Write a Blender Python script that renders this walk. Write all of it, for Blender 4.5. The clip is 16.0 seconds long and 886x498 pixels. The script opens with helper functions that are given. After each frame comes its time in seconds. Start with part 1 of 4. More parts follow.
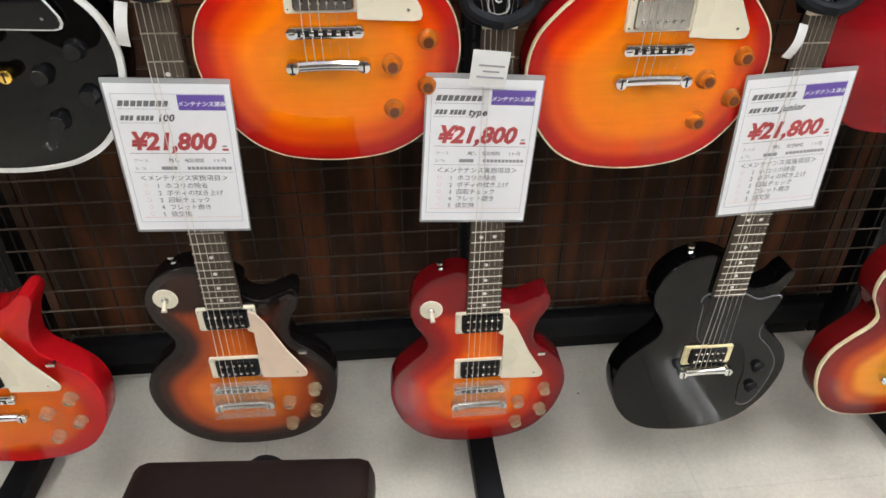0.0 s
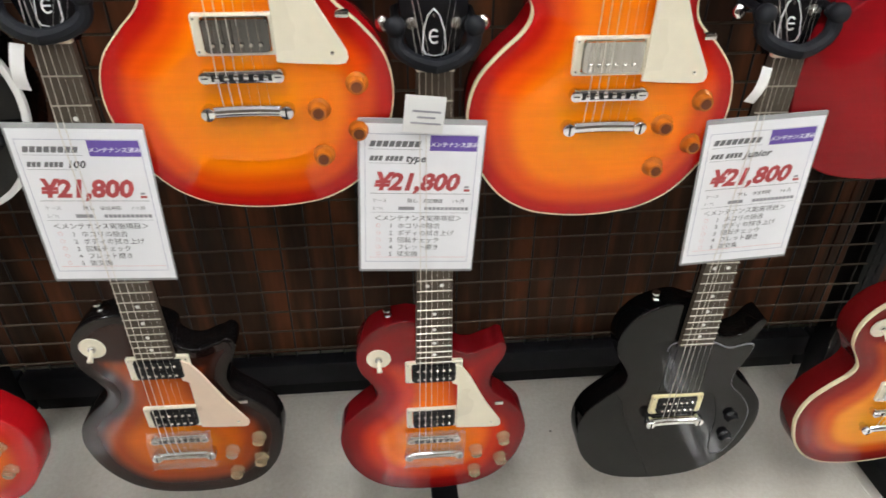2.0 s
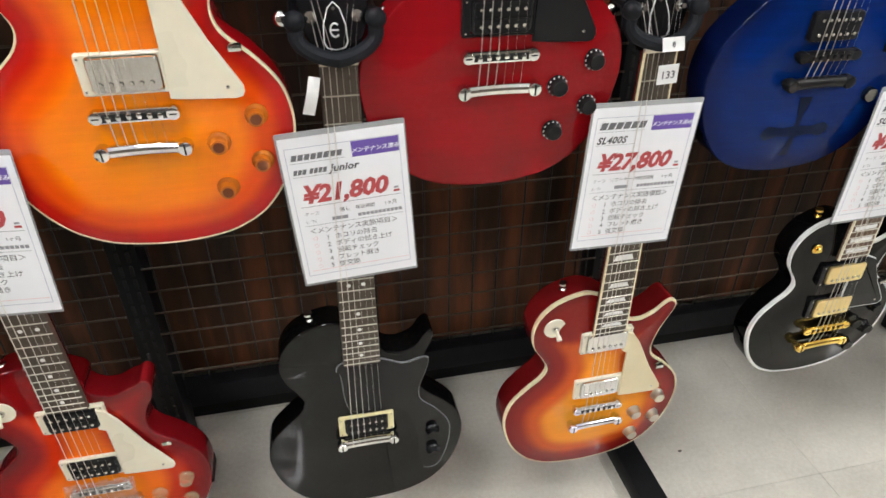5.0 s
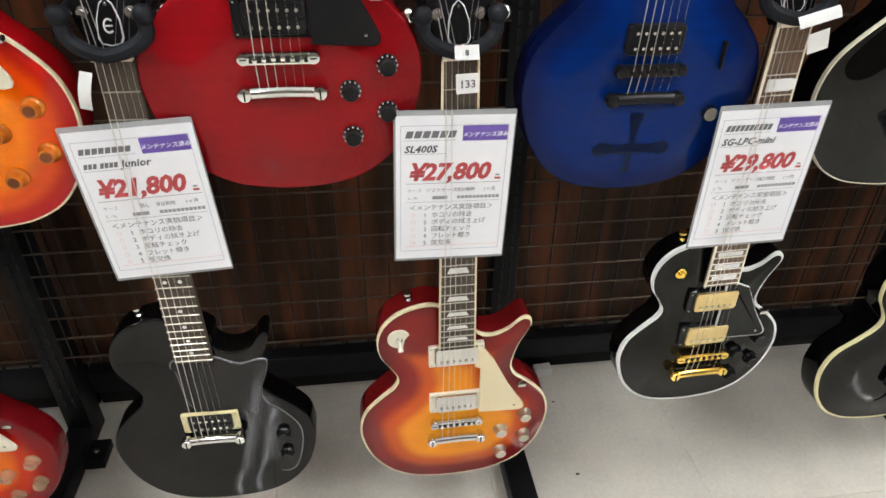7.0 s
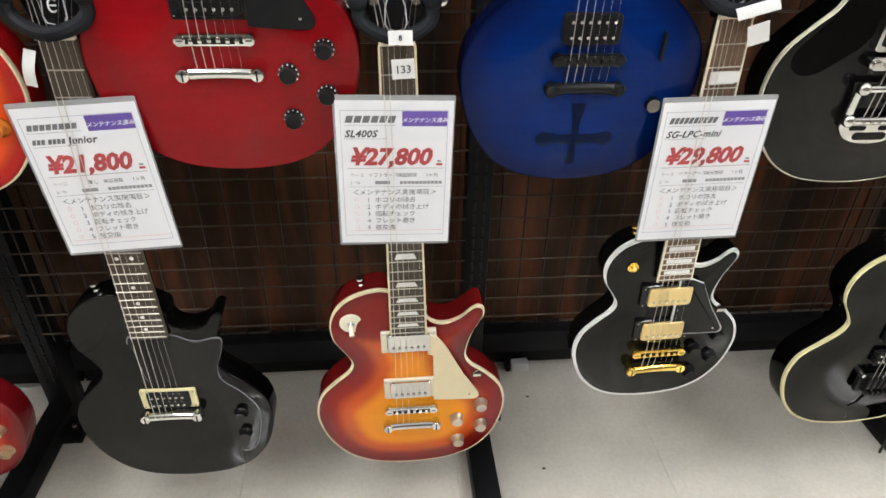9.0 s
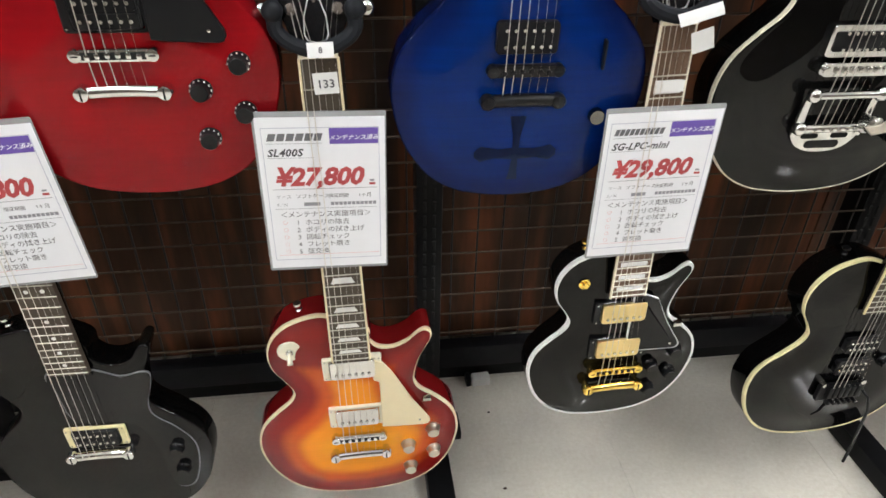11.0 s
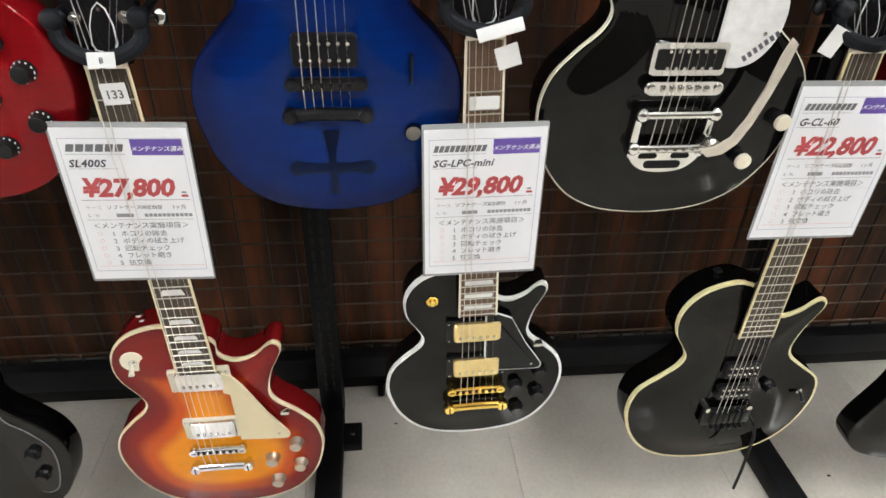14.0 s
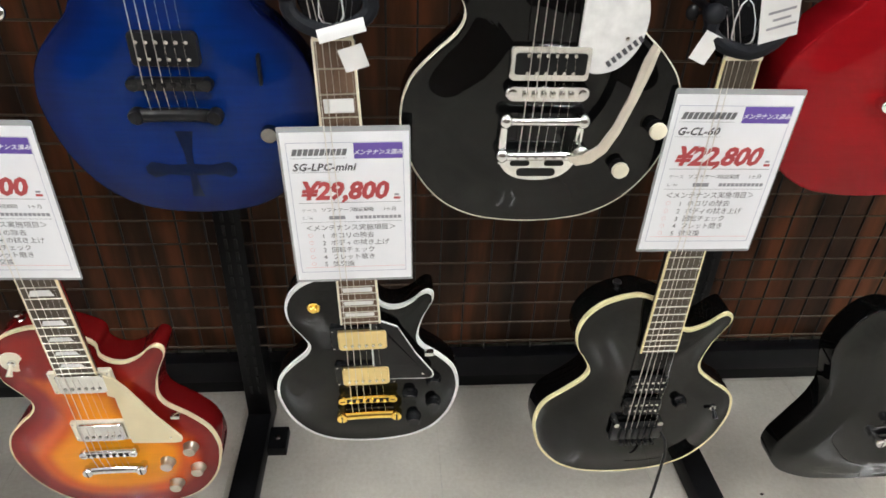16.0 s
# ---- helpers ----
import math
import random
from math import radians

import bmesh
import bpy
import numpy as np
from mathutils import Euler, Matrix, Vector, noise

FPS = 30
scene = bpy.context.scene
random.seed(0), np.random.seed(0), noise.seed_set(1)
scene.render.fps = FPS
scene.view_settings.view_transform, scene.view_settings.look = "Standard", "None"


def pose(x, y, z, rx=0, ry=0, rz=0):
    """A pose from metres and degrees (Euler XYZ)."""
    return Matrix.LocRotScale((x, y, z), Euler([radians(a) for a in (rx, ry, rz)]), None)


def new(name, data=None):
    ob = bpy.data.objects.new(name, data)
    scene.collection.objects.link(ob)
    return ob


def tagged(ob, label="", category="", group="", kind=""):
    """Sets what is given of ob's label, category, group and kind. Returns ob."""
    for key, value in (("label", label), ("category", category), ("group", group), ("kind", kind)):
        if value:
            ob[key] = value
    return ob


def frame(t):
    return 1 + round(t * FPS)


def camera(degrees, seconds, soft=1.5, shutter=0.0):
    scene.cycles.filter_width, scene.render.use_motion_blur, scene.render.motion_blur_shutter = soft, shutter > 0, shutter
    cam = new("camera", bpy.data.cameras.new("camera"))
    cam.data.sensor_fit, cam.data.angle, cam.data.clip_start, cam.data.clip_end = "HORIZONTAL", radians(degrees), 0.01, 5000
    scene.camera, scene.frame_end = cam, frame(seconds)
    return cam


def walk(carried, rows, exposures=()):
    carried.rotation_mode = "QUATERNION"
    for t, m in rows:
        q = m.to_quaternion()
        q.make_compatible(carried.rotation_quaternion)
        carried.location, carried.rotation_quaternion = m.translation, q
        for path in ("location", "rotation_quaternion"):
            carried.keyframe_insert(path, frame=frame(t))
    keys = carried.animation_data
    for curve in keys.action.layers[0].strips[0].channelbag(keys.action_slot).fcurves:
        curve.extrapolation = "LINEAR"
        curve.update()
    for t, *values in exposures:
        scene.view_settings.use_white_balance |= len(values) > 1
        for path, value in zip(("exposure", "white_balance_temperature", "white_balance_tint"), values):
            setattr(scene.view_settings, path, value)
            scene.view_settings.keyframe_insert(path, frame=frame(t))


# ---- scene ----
cam = camera(68.8, 16.0, soft=1.55, shutter=0.2)
METRES, EYE, TILT, LEAN, TURN = 1.716, 1.139, -33.0, 0.0, -5.45
ROWS = [
    (0.0, 0.0, 0.0, 0.0, 0.0, 0.0, -0.0),
    (0.5, 0.0067, 0.0096, 0.0079, -0.33, -0.04, 0.18),
    (1.0, -0.0058, 0.0313, 0.0316, -0.19, 0.04, 0.06),
    (1.5, -0.0069, 0.0324, 0.0419, 0.16, 0.06, -0.21),
    (2.0, 0.048, 0.0357, 0.0385, 0.28, 0.19, -0.41),
    (2.5, 0.1127, 0.0287, 0.0299, 0.21, 0.23, -0.39),
    (3.0, 0.1554, 0.0225, 0.0223, -0.42, 0.17, -0.0),
    (3.5, 0.1878, 0.0212, 0.0169, -1.69, 0.21, 0.91),
    (4.0, 0.2167, 0.0226, 0.0157, -3.39, 0.1, 2.07),
    (4.5, 0.2584, 0.0339, 0.0277, -4.97, 0.09, 3.09),
    (5.0, 0.2937, 0.056, 0.0489, -6.03, 0.11, 3.81),
    (7.5, 0.4956, 0.0518, 0.0447, -0.96, 0.47, -0.48),
    (8.0, 0.5026, 0.0509, 0.0435, -0.05, 0.47, -1.17),
    (8.5, 0.5131, 0.0515, 0.0416, 0.16, 0.47, -1.33),
    (9.0, 0.5361, 0.047, 0.0354, -0.13, 0.42, -1.17),
    (11.5, 0.5884, 0.0827, 0.0559, -2.45, 0.49, 0.38),
    (12.0, 0.6265, 0.0764, 0.0553, -1.11, 0.46, -0.73),
    (12.5, 0.655, 0.0715, 0.0524, -0.16, 0.42, -1.51),
    (13.0, 0.6843, 0.0692, 0.0493, 0.39, 0.32, -2.04),
    (13.5, 0.7106, 0.0736, 0.0523, -0.18, 0.29, -1.71),
    (14.0, 0.7071, 0.0867, 0.067, -0.91, 0.4, -1.15),
    (14.5, 0.6847, 0.0962, 0.0733, -1.92, 0.48, -0.28),
    (15.0, 0.6968, 0.0985, 0.072, -2.22, 0.53, -0.12),
    (15.5, 0.7615, 0.098, 0.074, -0.98, 0.49, -1.29),
    (16.0, 0.8126, 0.0996, 0.0749, 0.19, 0.45, -2.35),
]
walk(cam, [(t, pose(0, 0, EYE, TILT, LEAN, TURN) @ pose(METRES * x, METRES * y, METRES * z, 90 + pitch, roll, yaw)) for t, x, y, z, yaw, pitch, roll in ROWS])

# ---------------------------------------------------------------- world and lights
world = bpy.data.worlds.new("world")
scene.world = world
world.use_nodes = True
world.node_tree.nodes["Background"].inputs[0].default_value = (0.9, 0.95, 1.0, 1)
world.node_tree.nodes["Background"].inputs[1].default_value = 0.02
LIGHT = 77.0
scene.view_settings.exposure = 0.0


# ---------------------------------------------------------------- materials
def mat(name, color, rough=0.5, metal=0.0, coat=0.0, vary=0.06, scale=60.0, bump=0.0, coat_rough=0.04, spec=0.5, big=7.0):
    m = bpy.data.materials.new(name)
    m.use_nodes = True
    nt = m.node_tree
    b = nt.nodes["Principled BSDF"]
    b.inputs["Roughness"].default_value = rough
    b.inputs["Metallic"].default_value = metal
    b.inputs["Coat Weight"].default_value = coat
    b.inputs["Coat Roughness"].default_value = coat_rough
    b.inputs["Specular IOR Level"].default_value = 0.0 if coat > 0.2 else spec
    tc = nt.nodes.new("ShaderNodeTexCoord")
    n1 = nt.nodes.new("ShaderNodeTexNoise")
    n1.inputs["Scale"].default_value = scale
    n1.inputs["Detail"].default_value = 6
    n2 = nt.nodes.new("ShaderNodeTexNoise")
    n2.inputs["Scale"].default_value = big
    n2.inputs["Detail"].default_value = 3
    nt.links.new(tc.outputs["Object"], n1.inputs["Vector"])
    nt.links.new(tc.outputs["Object"], n2.inputs["Vector"])
    add = nt.nodes.new("ShaderNodeMath")
    add.operation = "ADD"
    nt.links.new(n1.outputs[0], add.inputs[0])
    nt.links.new(n2.outputs[0], add.inputs[1])
    mp = nt.nodes.new("ShaderNodeMapRange")
    mp.inputs["From Min"].default_value = 0.6
    mp.inputs["From Max"].default_value = 1.4
    mp.inputs["To Min"].default_value = 1 - vary
    mp.inputs["To Max"].default_value = 1 + vary
    nt.links.new(add.outputs[0], mp.inputs["Value"])
    mul = nt.nodes.new("ShaderNodeVectorMath")
    mul.operation = "SCALE"
    mul.inputs[0].default_value = color[:3]
    nt.links.new(mp.outputs[0], mul.inputs["Scale"])
    nt.links.new(mul.outputs[0], b.inputs["Base Color"])
    rr = nt.nodes.new("ShaderNodeMapRange")
    rr.inputs["From Min"].default_value = 0.3
    rr.inputs["From Max"].default_value = 0.7
    rr.inputs["To Min"].default_value = rough * 0.8
    rr.inputs["To Max"].default_value = min(1, rough * 1.25)
    nt.links.new(n2.outputs[0], rr.inputs["Value"])
    nt.links.new(rr.outputs[0], b.inputs["Roughness"])
    if bump:
        bp = nt.nodes.new("ShaderNodeBump")
        bp.inputs["Strength"].default_value = bump
        bp.inputs["Distance"].default_value = 0.001
        nt.links.new(n1.outputs[0], bp.inputs["Height"])
        nt.links.new(bp.outputs[0], b.inputs["Normal"])
    return m


def burst(name, stops, grain=0.05, rough=0.25, coat=0.62, coat_rough=0.03):
    """Lacquered top whose stain runs from the middle (0) to the rim (1), over faint vertical grain."""
    m = mat(name, (1, 1, 1), rough, coat=coat, coat_rough=coat_rough)
    nt = m.node_tree
    b = nt.nodes["Principled BSDF"]
    at = nt.nodes.new("ShaderNodeAttribute")
    at.attribute_name = "rim"
    tc = nt.nodes.new("ShaderNodeTexCoord")
    mp = nt.nodes.new("ShaderNodeMapping")
    mp.inputs["Scale"].default_value = (9, 9, 160)
    nt.links.new(tc.outputs["Object"], mp.inputs["Vector"])
    gr = nt.nodes.new("ShaderNodeTexNoise")
    gr.inputs["Scale"].default_value = 1.0
    gr.inputs["Detail"].default_value = 5
    nt.links.new(mp.outputs[0], gr.inputs["Vector"])
    wob = nt.nodes.new("ShaderNodeTexNoise")
    wob.inputs["Scale"].default_value = 9
    nt.links.new(tc.outputs["Object"], wob.inputs["Vector"])
    w2 = nt.nodes.new("ShaderNodeMath")
    w2.operation = "MULTIPLY_ADD"
    w2.inputs[1].default_value = 0.10
    nt.links.new(wob.outputs[0], w2.inputs[0])
    nt.links.new(at.outputs["Fac"], w2.inputs[2])
    sub = nt.nodes.new("ShaderNodeMath")
    sub.operation = "SUBTRACT"
    sub.inputs[1].default_value = 0.05
    nt.links.new(w2.outputs[0], sub.inputs[0])
    cr = nt.nodes.new("ShaderNodeValToRGB")
    el = cr.color_ramp.elements
    cr.color_ramp.interpolation = "EASE"
    while len(el) < len(stops):
        el.new(0.5)
    for e, (p, c) in zip(el, stops):
        e.position, e.color = p, (*c, 1)
    nt.links.new(sub.outputs[0], cr.inputs[0])
    gm = nt.nodes.new("ShaderNodeMapRange")
    gm.inputs["From Min"].default_value = 0.3
    gm.inputs["From Max"].default_value = 0.7
    gm.inputs["To Min"].default_value = 1 - grain
    gm.inputs["To Max"].default_value = 1 + grain * 0.5
    nt.links.new(gr.outputs[0], gm.inputs["Value"])
    sc = nt.nodes.new("ShaderNodeVectorMath")
    sc.operation = "SCALE"
    nt.links.new(cr.outputs[0], sc.inputs[0])
    nt.links.new(gm.outputs[0], sc.inputs["Scale"])
    nt.links.new(sc.outputs[0], b.inputs["Base Color"])
    return m


M = dict(
    black=mat("black_lacquer", (0.006, 0.006, 0.007), 0.22, coat=0.62, vary=0.2),
    black_satin=mat("black_hardware", (0.007, 0.007, 0.008), 0.32, vary=0.2, bump=0.1, spec=0.22),
    rubber=mat("black_rubber", (0.006, 0.007, 0.010), 0.6, vary=0.2, bump=0.3, spec=0.2),
    chrome=mat("chrome", (0.78, 0.78, 0.77), 0.10, 1.0, vary=0.08),
    nickel=mat("worn_nickel", (0.62, 0.61, 0.58), 0.2, 1.0, vary=0.12),
    gold=mat("gold_plate", (0.95, 0.66, 0.16), 0.13, 1.0, vary=0.1),
    gold_cover=mat("brushed_gold", (0.86, 0.68, 0.33), 0.32, 1.0, vary=0.08),
    cream=mat("cream_plastic", (0.80, 0.69, 0.45), 0.3, vary=0.05),
    ivory=mat("ivory_plastic", (0.82, 0.76, 0.60), 0.28, vary=0.05),
    pinkcream=mat("aged_pink_cream_plastic", (0.80, 0.62, 0.48), 0.3, vary=0.05),
    yellowed=mat("yellowed_ivory_plastic", (0.83, 0.74, 0.42), 0.3, vary=0.06),
    white=mat("white_plastic", (0.82, 0.82, 0.80), 0.35, vary=0.04),
    pearl=mat("pearl_plastic", (0.80, 0.80, 0.79), 0.18, coat=0.6, vary=0.14, scale=90, big=40),
    amber_top=mat("dark_amber_plastic", (0.13, 0.03, 0.005), 0.10, coat=0.8, vary=0.2),
    amber=mat("amber_plastic", (0.44, 0.115, 0.008), 0.12, coat=0.8, vary=0.15),
    smoked=mat("smoked_chrome", (0.16, 0.155, 0.15), 0.12, 1.0, vary=0.2),
    clear_gold=mat("clear_gold_plastic", (0.75, 0.55, 0.32), 0.15, coat=0.8, vary=0.15),
    aged_metal=mat("aged_grey_metal", (0.55, 0.50, 0.42), 0.3, 1.0, vary=0.12),
    armmetal=mat("pale_brushed_metal", (0.70, 0.64, 0.54), 0.38, 0.45, vary=0.1),
    rosewood=mat("rosewood", (0.056, 0.041, 0.028), 0.5, vary=0.35, scale=220, bump=0.2),
    rosewood_light=mat("light_rosewood", (0.11, 0.062, 0.036), 0.5, vary=0.3, scale=220, bump=0.2),
    ebony=mat("ebony", (0.018, 0.014, 0.012), 0.4, vary=0.3, scale=220, bump=0.15),
    fret=mat("fret_wire", (0.60, 0.57, 0.50), 0.3, 1.0, vary=0.06),
    steel_string=mat("steel_string", (0.70, 0.68, 0.64), 0.28, 1.0, vary=0.1),
    bronze_string=mat("wound_string", (0.72, 0.68, 0.62), 0.35, 1.0, vary=0.15, scale=900, bump=0.3),
    mahogany=mat("red_stained_mahogany", (0.20, 0.008, 0.008), 0.25, coat=0.62, vary=0.15),
    paper=mat("white_paper", (0.86, 0.87, 0.90), 0.75, vary=0.02),
    tagpaper=mat("white_tag_paper", (0.80, 0.80, 0.79), 0.7, vary=0.05),
    ink=mat("grey_ink", (0.07, 0.07, 0.08), 0.7, vary=0.1),
    midink=mat("mid_grey_ink", (0.16, 0.16, 0.17), 0.7, vary=0.1),
    lightink=mat("pale_grey_ink", (0.30, 0.30, 0.33), 0.7, vary=0.1),
    redink=mat("red_ink", (0.44, 0.060, 0.064), 0.6, vary=0.06),
    pinkink=mat("pink_ink", (0.75, 0.42, 0.42), 0.6, vary=0.06),
    purple=mat("purple_print", (0.13, 0.075, 0.36), 0.6, vary=0.05),
    frameink=mat("blue_grey_frame_print", (0.45, 0.46, 0.56), 0.7, vary=0.05),
    # one coated wire in two tones: cross wires as lit, verticals as shaded
    wire=mat("lit_wire_coating", (0.070, 0.053, 0.039), 0.36, 0.8, vary=0.35, scale=120, bump=0.2),
    wire_shaded=mat("shaded_wire_coating", (0.010, 0.009, 0.008), 0.45, vary=0.3, scale=120, bump=0.2, spec=0.25),
    post=mat("black_painted_steel", (0.006, 0.006, 0.007), 0.45, vary=0.3, bump=0.2, spec=0.15),
    rail=mat("dark_grey_painted_steel", (0.009, 0.009, 0.011), 0.5, vary=0.25, bump=0.2, spec=0.15),
    # the shade inside slots and channels, given as colour to solid bars
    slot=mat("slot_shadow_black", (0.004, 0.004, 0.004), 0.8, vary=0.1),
    leather=mat("dark_brown_vinyl", (0.011, 0.0055, 0.005), 0.42, vary=0.25, scale=320, bump=0.5, spec=0.3),
    wallpaint=mat("off_white_wall_paint", (0.66, 0.64, 0.60), 0.7, vary=0.05, scale=30, bump=0.1),
    darkwall=mat("dark_brown_wall", (0.10, 0.08, 0.065), 0.7, vary=0.12, scale=20, bump=0.1),
    ceilpaint=mat("white_ceiling_board", (0.78, 0.78, 0.76), 0.8, vary=0.04, scale=90, bump=0.2),
    gbody=burst("matte_black_lacquer", [(0, (0.002, 0.002, 0.0022)), (1, (0.002, 0.002, 0.002))], coat=0.52, coat_rough=0.015),
)
amberburst = [(0.0, (0.94, 0.28, 0.001)), (0.50, (0.93, 0.205, 0.001)), (0.74, (0.76, 0.075, 0.003)), (0.90, (0.44, 0.010, 0.005)), (1.0, (0.33, 0.004, 0.007))]
M["amber_burst"] = burst("amber_cherry_burst", amberburst)
M["brown_burst"] = burst("tobacco_burst", [(0.0, (0.74, 0.22, 0.010)), (0.34, (0.60, 0.12, 0.008)), (0.62, (0.30, 0.045, 0.008)), (0.80, (0.030, 0.008, 0.005)), (1.0, (0.006, 0.005, 0.005))])
M["cherry_burst"] = burst("cherry_burst", [(0.0, (0.88, 0.25, 0.006)), (0.40, (0.84, 0.15, 0.005)), (0.60, (0.58, 0.030, 0.005)), (0.82, (0.22, 0.005, 0.006)), (1.0, (0.12, 0.003, 0.005))])
M["bright_cherry_burst"] = burst("bright_cherry_burst", [(0.0, (0.80, 0.18, 0.012)), (0.58, (0.74, 0.12, 0.010)), (0.80, (0.50, 0.015, 0.010)), (1.0, (0.42, 0.006, 0.010))])
M["wine_burst"] = burst("wine_cherry_burst", [(0.0, (0.90, 0.38, 0.020)), (0.38, (0.88, 0.30, 0.016)), (0.60, (0.56, 0.08, 0.010)), (0.80, (0.21, 0.011, 0.008)), (1.0, (0.13, 0.005, 0.006))])
M["red"] = burst("wine_red_lacquer", [(0.0, (0.26, 0.005, 0.008)), (1.0, (0.21, 0.004, 0.007))], grain=0.06, coat=0.42)
M["blue"] = burst("translucent_blue_lacquer", [(0.0, (0.001, 0.019, 0.135)), (0.7, (0.001, 0.014, 0.10)), (0.93, (0.002, 0.008, 0.06)), (1.0, (0.002, 0.006, 0.04))], grain=0.12, coat=0.3)

plastic = bpy.data.materials.new("clear_plastic")
plastic.use_nodes = True
pb = plastic.node_tree.nodes["Principled BSDF"]
pb.inputs["Base Color"].default_value = (0.62, 0.63, 0.64, 1)
pb.inputs["Transmission Weight"].default_value = 0.55
pb.inputs["Roughness"].default_value = 0.2
pb.inputs["IOR"].default_value = 1.1
M["plastic"] = plastic


def floor_material():
    m = mat("speckled_vinyl_tile", (0.56, 0.52, 0.46), 0.05, vary=0.03, spec=0.7)
    nt = m.node_tree
    b = nt.nodes["Principled BSDF"]
    tc = nt.nodes.new("ShaderNodeTexCoord")
    geo = nt.nodes.new("ShaderNodeNewGeometry")
    oi = nt.nodes.new("ShaderNodeObjectInfo")
    fine = nt.nodes.new("ShaderNodeTexNoise")
    fine.inputs["Scale"].default_value = 110
    fine.inputs["Detail"].default_value = 5
    fine.inputs["Roughness"].default_value = 0.7
    mid = nt.nodes.new("ShaderNodeTexNoise")
    mid.inputs["Scale"].default_value = 4.5
    mid.inputs["Detail"].default_value = 6
    for n in (fine, mid):
        nt.links.new(geo.outputs["Position"], n.inputs["Vector"])
    cr = nt.nodes.new("ShaderNodeValToRGB")
    cr.color_ramp.elements[0].position, cr.color_ramp.elements[0].color = 0.32, (0.73, 0.68, 0.59, 1)
    cr.color_ramp.elements[1].position, cr.color_ramp.elements[1].color = 0.66, (0.83, 0.79, 0.71, 1)
    nt.links.new(fine.outputs[0], cr.inputs[0])
    mr = nt.nodes.new("ShaderNodeMapRange")
    mr.inputs["From Min"].default_value = 0.3
    mr.inputs["From Max"].default_value = 0.7
    mr.inputs["To Min"].default_value = 0.82
    mr.inputs["To Max"].default_value = 1.08
    nt.links.new(mid.outputs[0], mr.inputs["Value"])
    mo = nt.nodes.new("ShaderNodeMapRange")
    mo.inputs["To Min"].default_value = 0.95
    mo.inputs["To Max"].default_value = 1.03
    nt.links.new(oi.outputs["Random"], mo.inputs["Value"])
    mm = nt.nodes.new("ShaderNodeMath")
    mm.operation = "MULTIPLY"
    nt.links.new(mr.outputs[0], mm.inputs[0])
    nt.links.new(mo.outputs[0], mm.inputs[1])
    sc = nt.nodes.new("ShaderNodeVectorMath")
    sc.operation = "SCALE"
    nt.links.new(cr.outputs[0], sc.inputs[0])
    nt.links.new(mm.outputs[0], sc.inputs["Scale"])
    nt.links.new(sc.outputs[0], b.inputs["Base Color"])
    return m


def panel_material():
    """Dark red-brown printed wood board with uneven vertical bands."""
    m = mat("dark_wood_board", (0.07, 0.03, 0.02), 0.45, vary=0.1, spec=0.15)
    nt = m.node_tree
    b = nt.nodes["Principled BSDF"]
    geo = nt.nodes.new("ShaderNodeNewGeometry")
    mp = nt.nodes.new("ShaderNodeMapping")
    mp.inputs["Scale"].default_value = (14, 14, 1.6)
    nt.links.new(geo.outputs["Position"], mp.inputs["Vector"])
    n = nt.nodes.new("ShaderNodeTexNoise")
    n.inputs["Scale"].default_value = 1.0
    n.inputs["Detail"].default_value = 7
    nt.links.new(mp.outputs[0], n.inputs["Vector"])
    cr = nt.nodes.new("ShaderNodeValToRGB")
    el = cr.color_ramp.elements
    el[0].position, el[0].color = 0.36, (0.017, 0.008, 0.005, 1)
    el[1].position, el[1].color = 0.68, (0.135, 0.042, 0.016, 1)
    e = el.new(0.5)
    e.color = (0.040, 0.016, 0.008, 1)
    nt.links.new(n.outputs[0], cr.inputs[0])
    nt.links.new(cr.outputs[0], b.inputs["Base Color"])
    return m


for k, v in (("Transmission Weight", 0.7), ("IOR", 1.3)):
    M["clear_gold"].node_tree.nodes["Principled BSDF"].inputs[k].default_value = v
M["floor"] = floor_material()
M["panel"] = panel_material()
em = bpy.data.materials.new("fluorescent_diffuser")
em.use_nodes = True
eb = em.node_tree.nodes["Principled BSDF"]
eb.inputs["Base Color"].default_value = (0.9, 0.9, 0.9, 1)
eb.inputs["Emission Color"].default_value = (0.965, 0.985, 1.0, 1)
eb.inputs["Emission Strength"].default_value = LIGHT
M["tube"] = em


# ---------------------------------------------------------------- mesh helpers
def finish(name, bm, material, smooth=True, angle=35):
    me = bpy.data.meshes.new(name)
    bmesh.ops.recalc_face_normals(bm, faces=bm.faces)
    for f in bm.faces:
        f.smooth = smooth
    if smooth:
        lim = radians(angle)
        for e in bm.edges:
            if len(e.link_faces) == 2 and e.calc_face_angle(0) > lim:
                e.smooth = False
    bm.to_mesh(me)
    bm.free()
    me.materials.append(material)
    return me


def part(name, bm, material, parent, label="", m=None, smooth=True):
    me = bm if isinstance(bm, bpy.types.Mesh) else finish(name, bm, material, smooth)
    ob = new(name, me)
    if parent is not None:
        ob.parent = parent
    if m is not None:
        ob.matrix_basis = m
    return tagged(ob, label)


def thing(name, m, label, category, group=""):
    ob = new(name)
    ob.empty_display_size = 0.05
    ob.matrix_basis = m
    return tagged(ob, label, category, group)


def box(bm, c, s, bevel=0.0):
    r = bmesh.ops.create_cube(bm, size=1, matrix=Matrix.Translation(c) @ Matrix.Diagonal((*s, 1)))
    if bevel:
        vs = set(r["verts"])
        es = [e for e in bm.edges if e.verts[0] in vs and e.verts[1] in vs]
        bmesh.ops.bevel(bm, geom=es, offset=bevel, segments=2, affect="EDGES", profile=0.5)
    return bm


def boxed(c, s, bevel=0.0):
    return box(bmesh.new(), c, s, bevel)


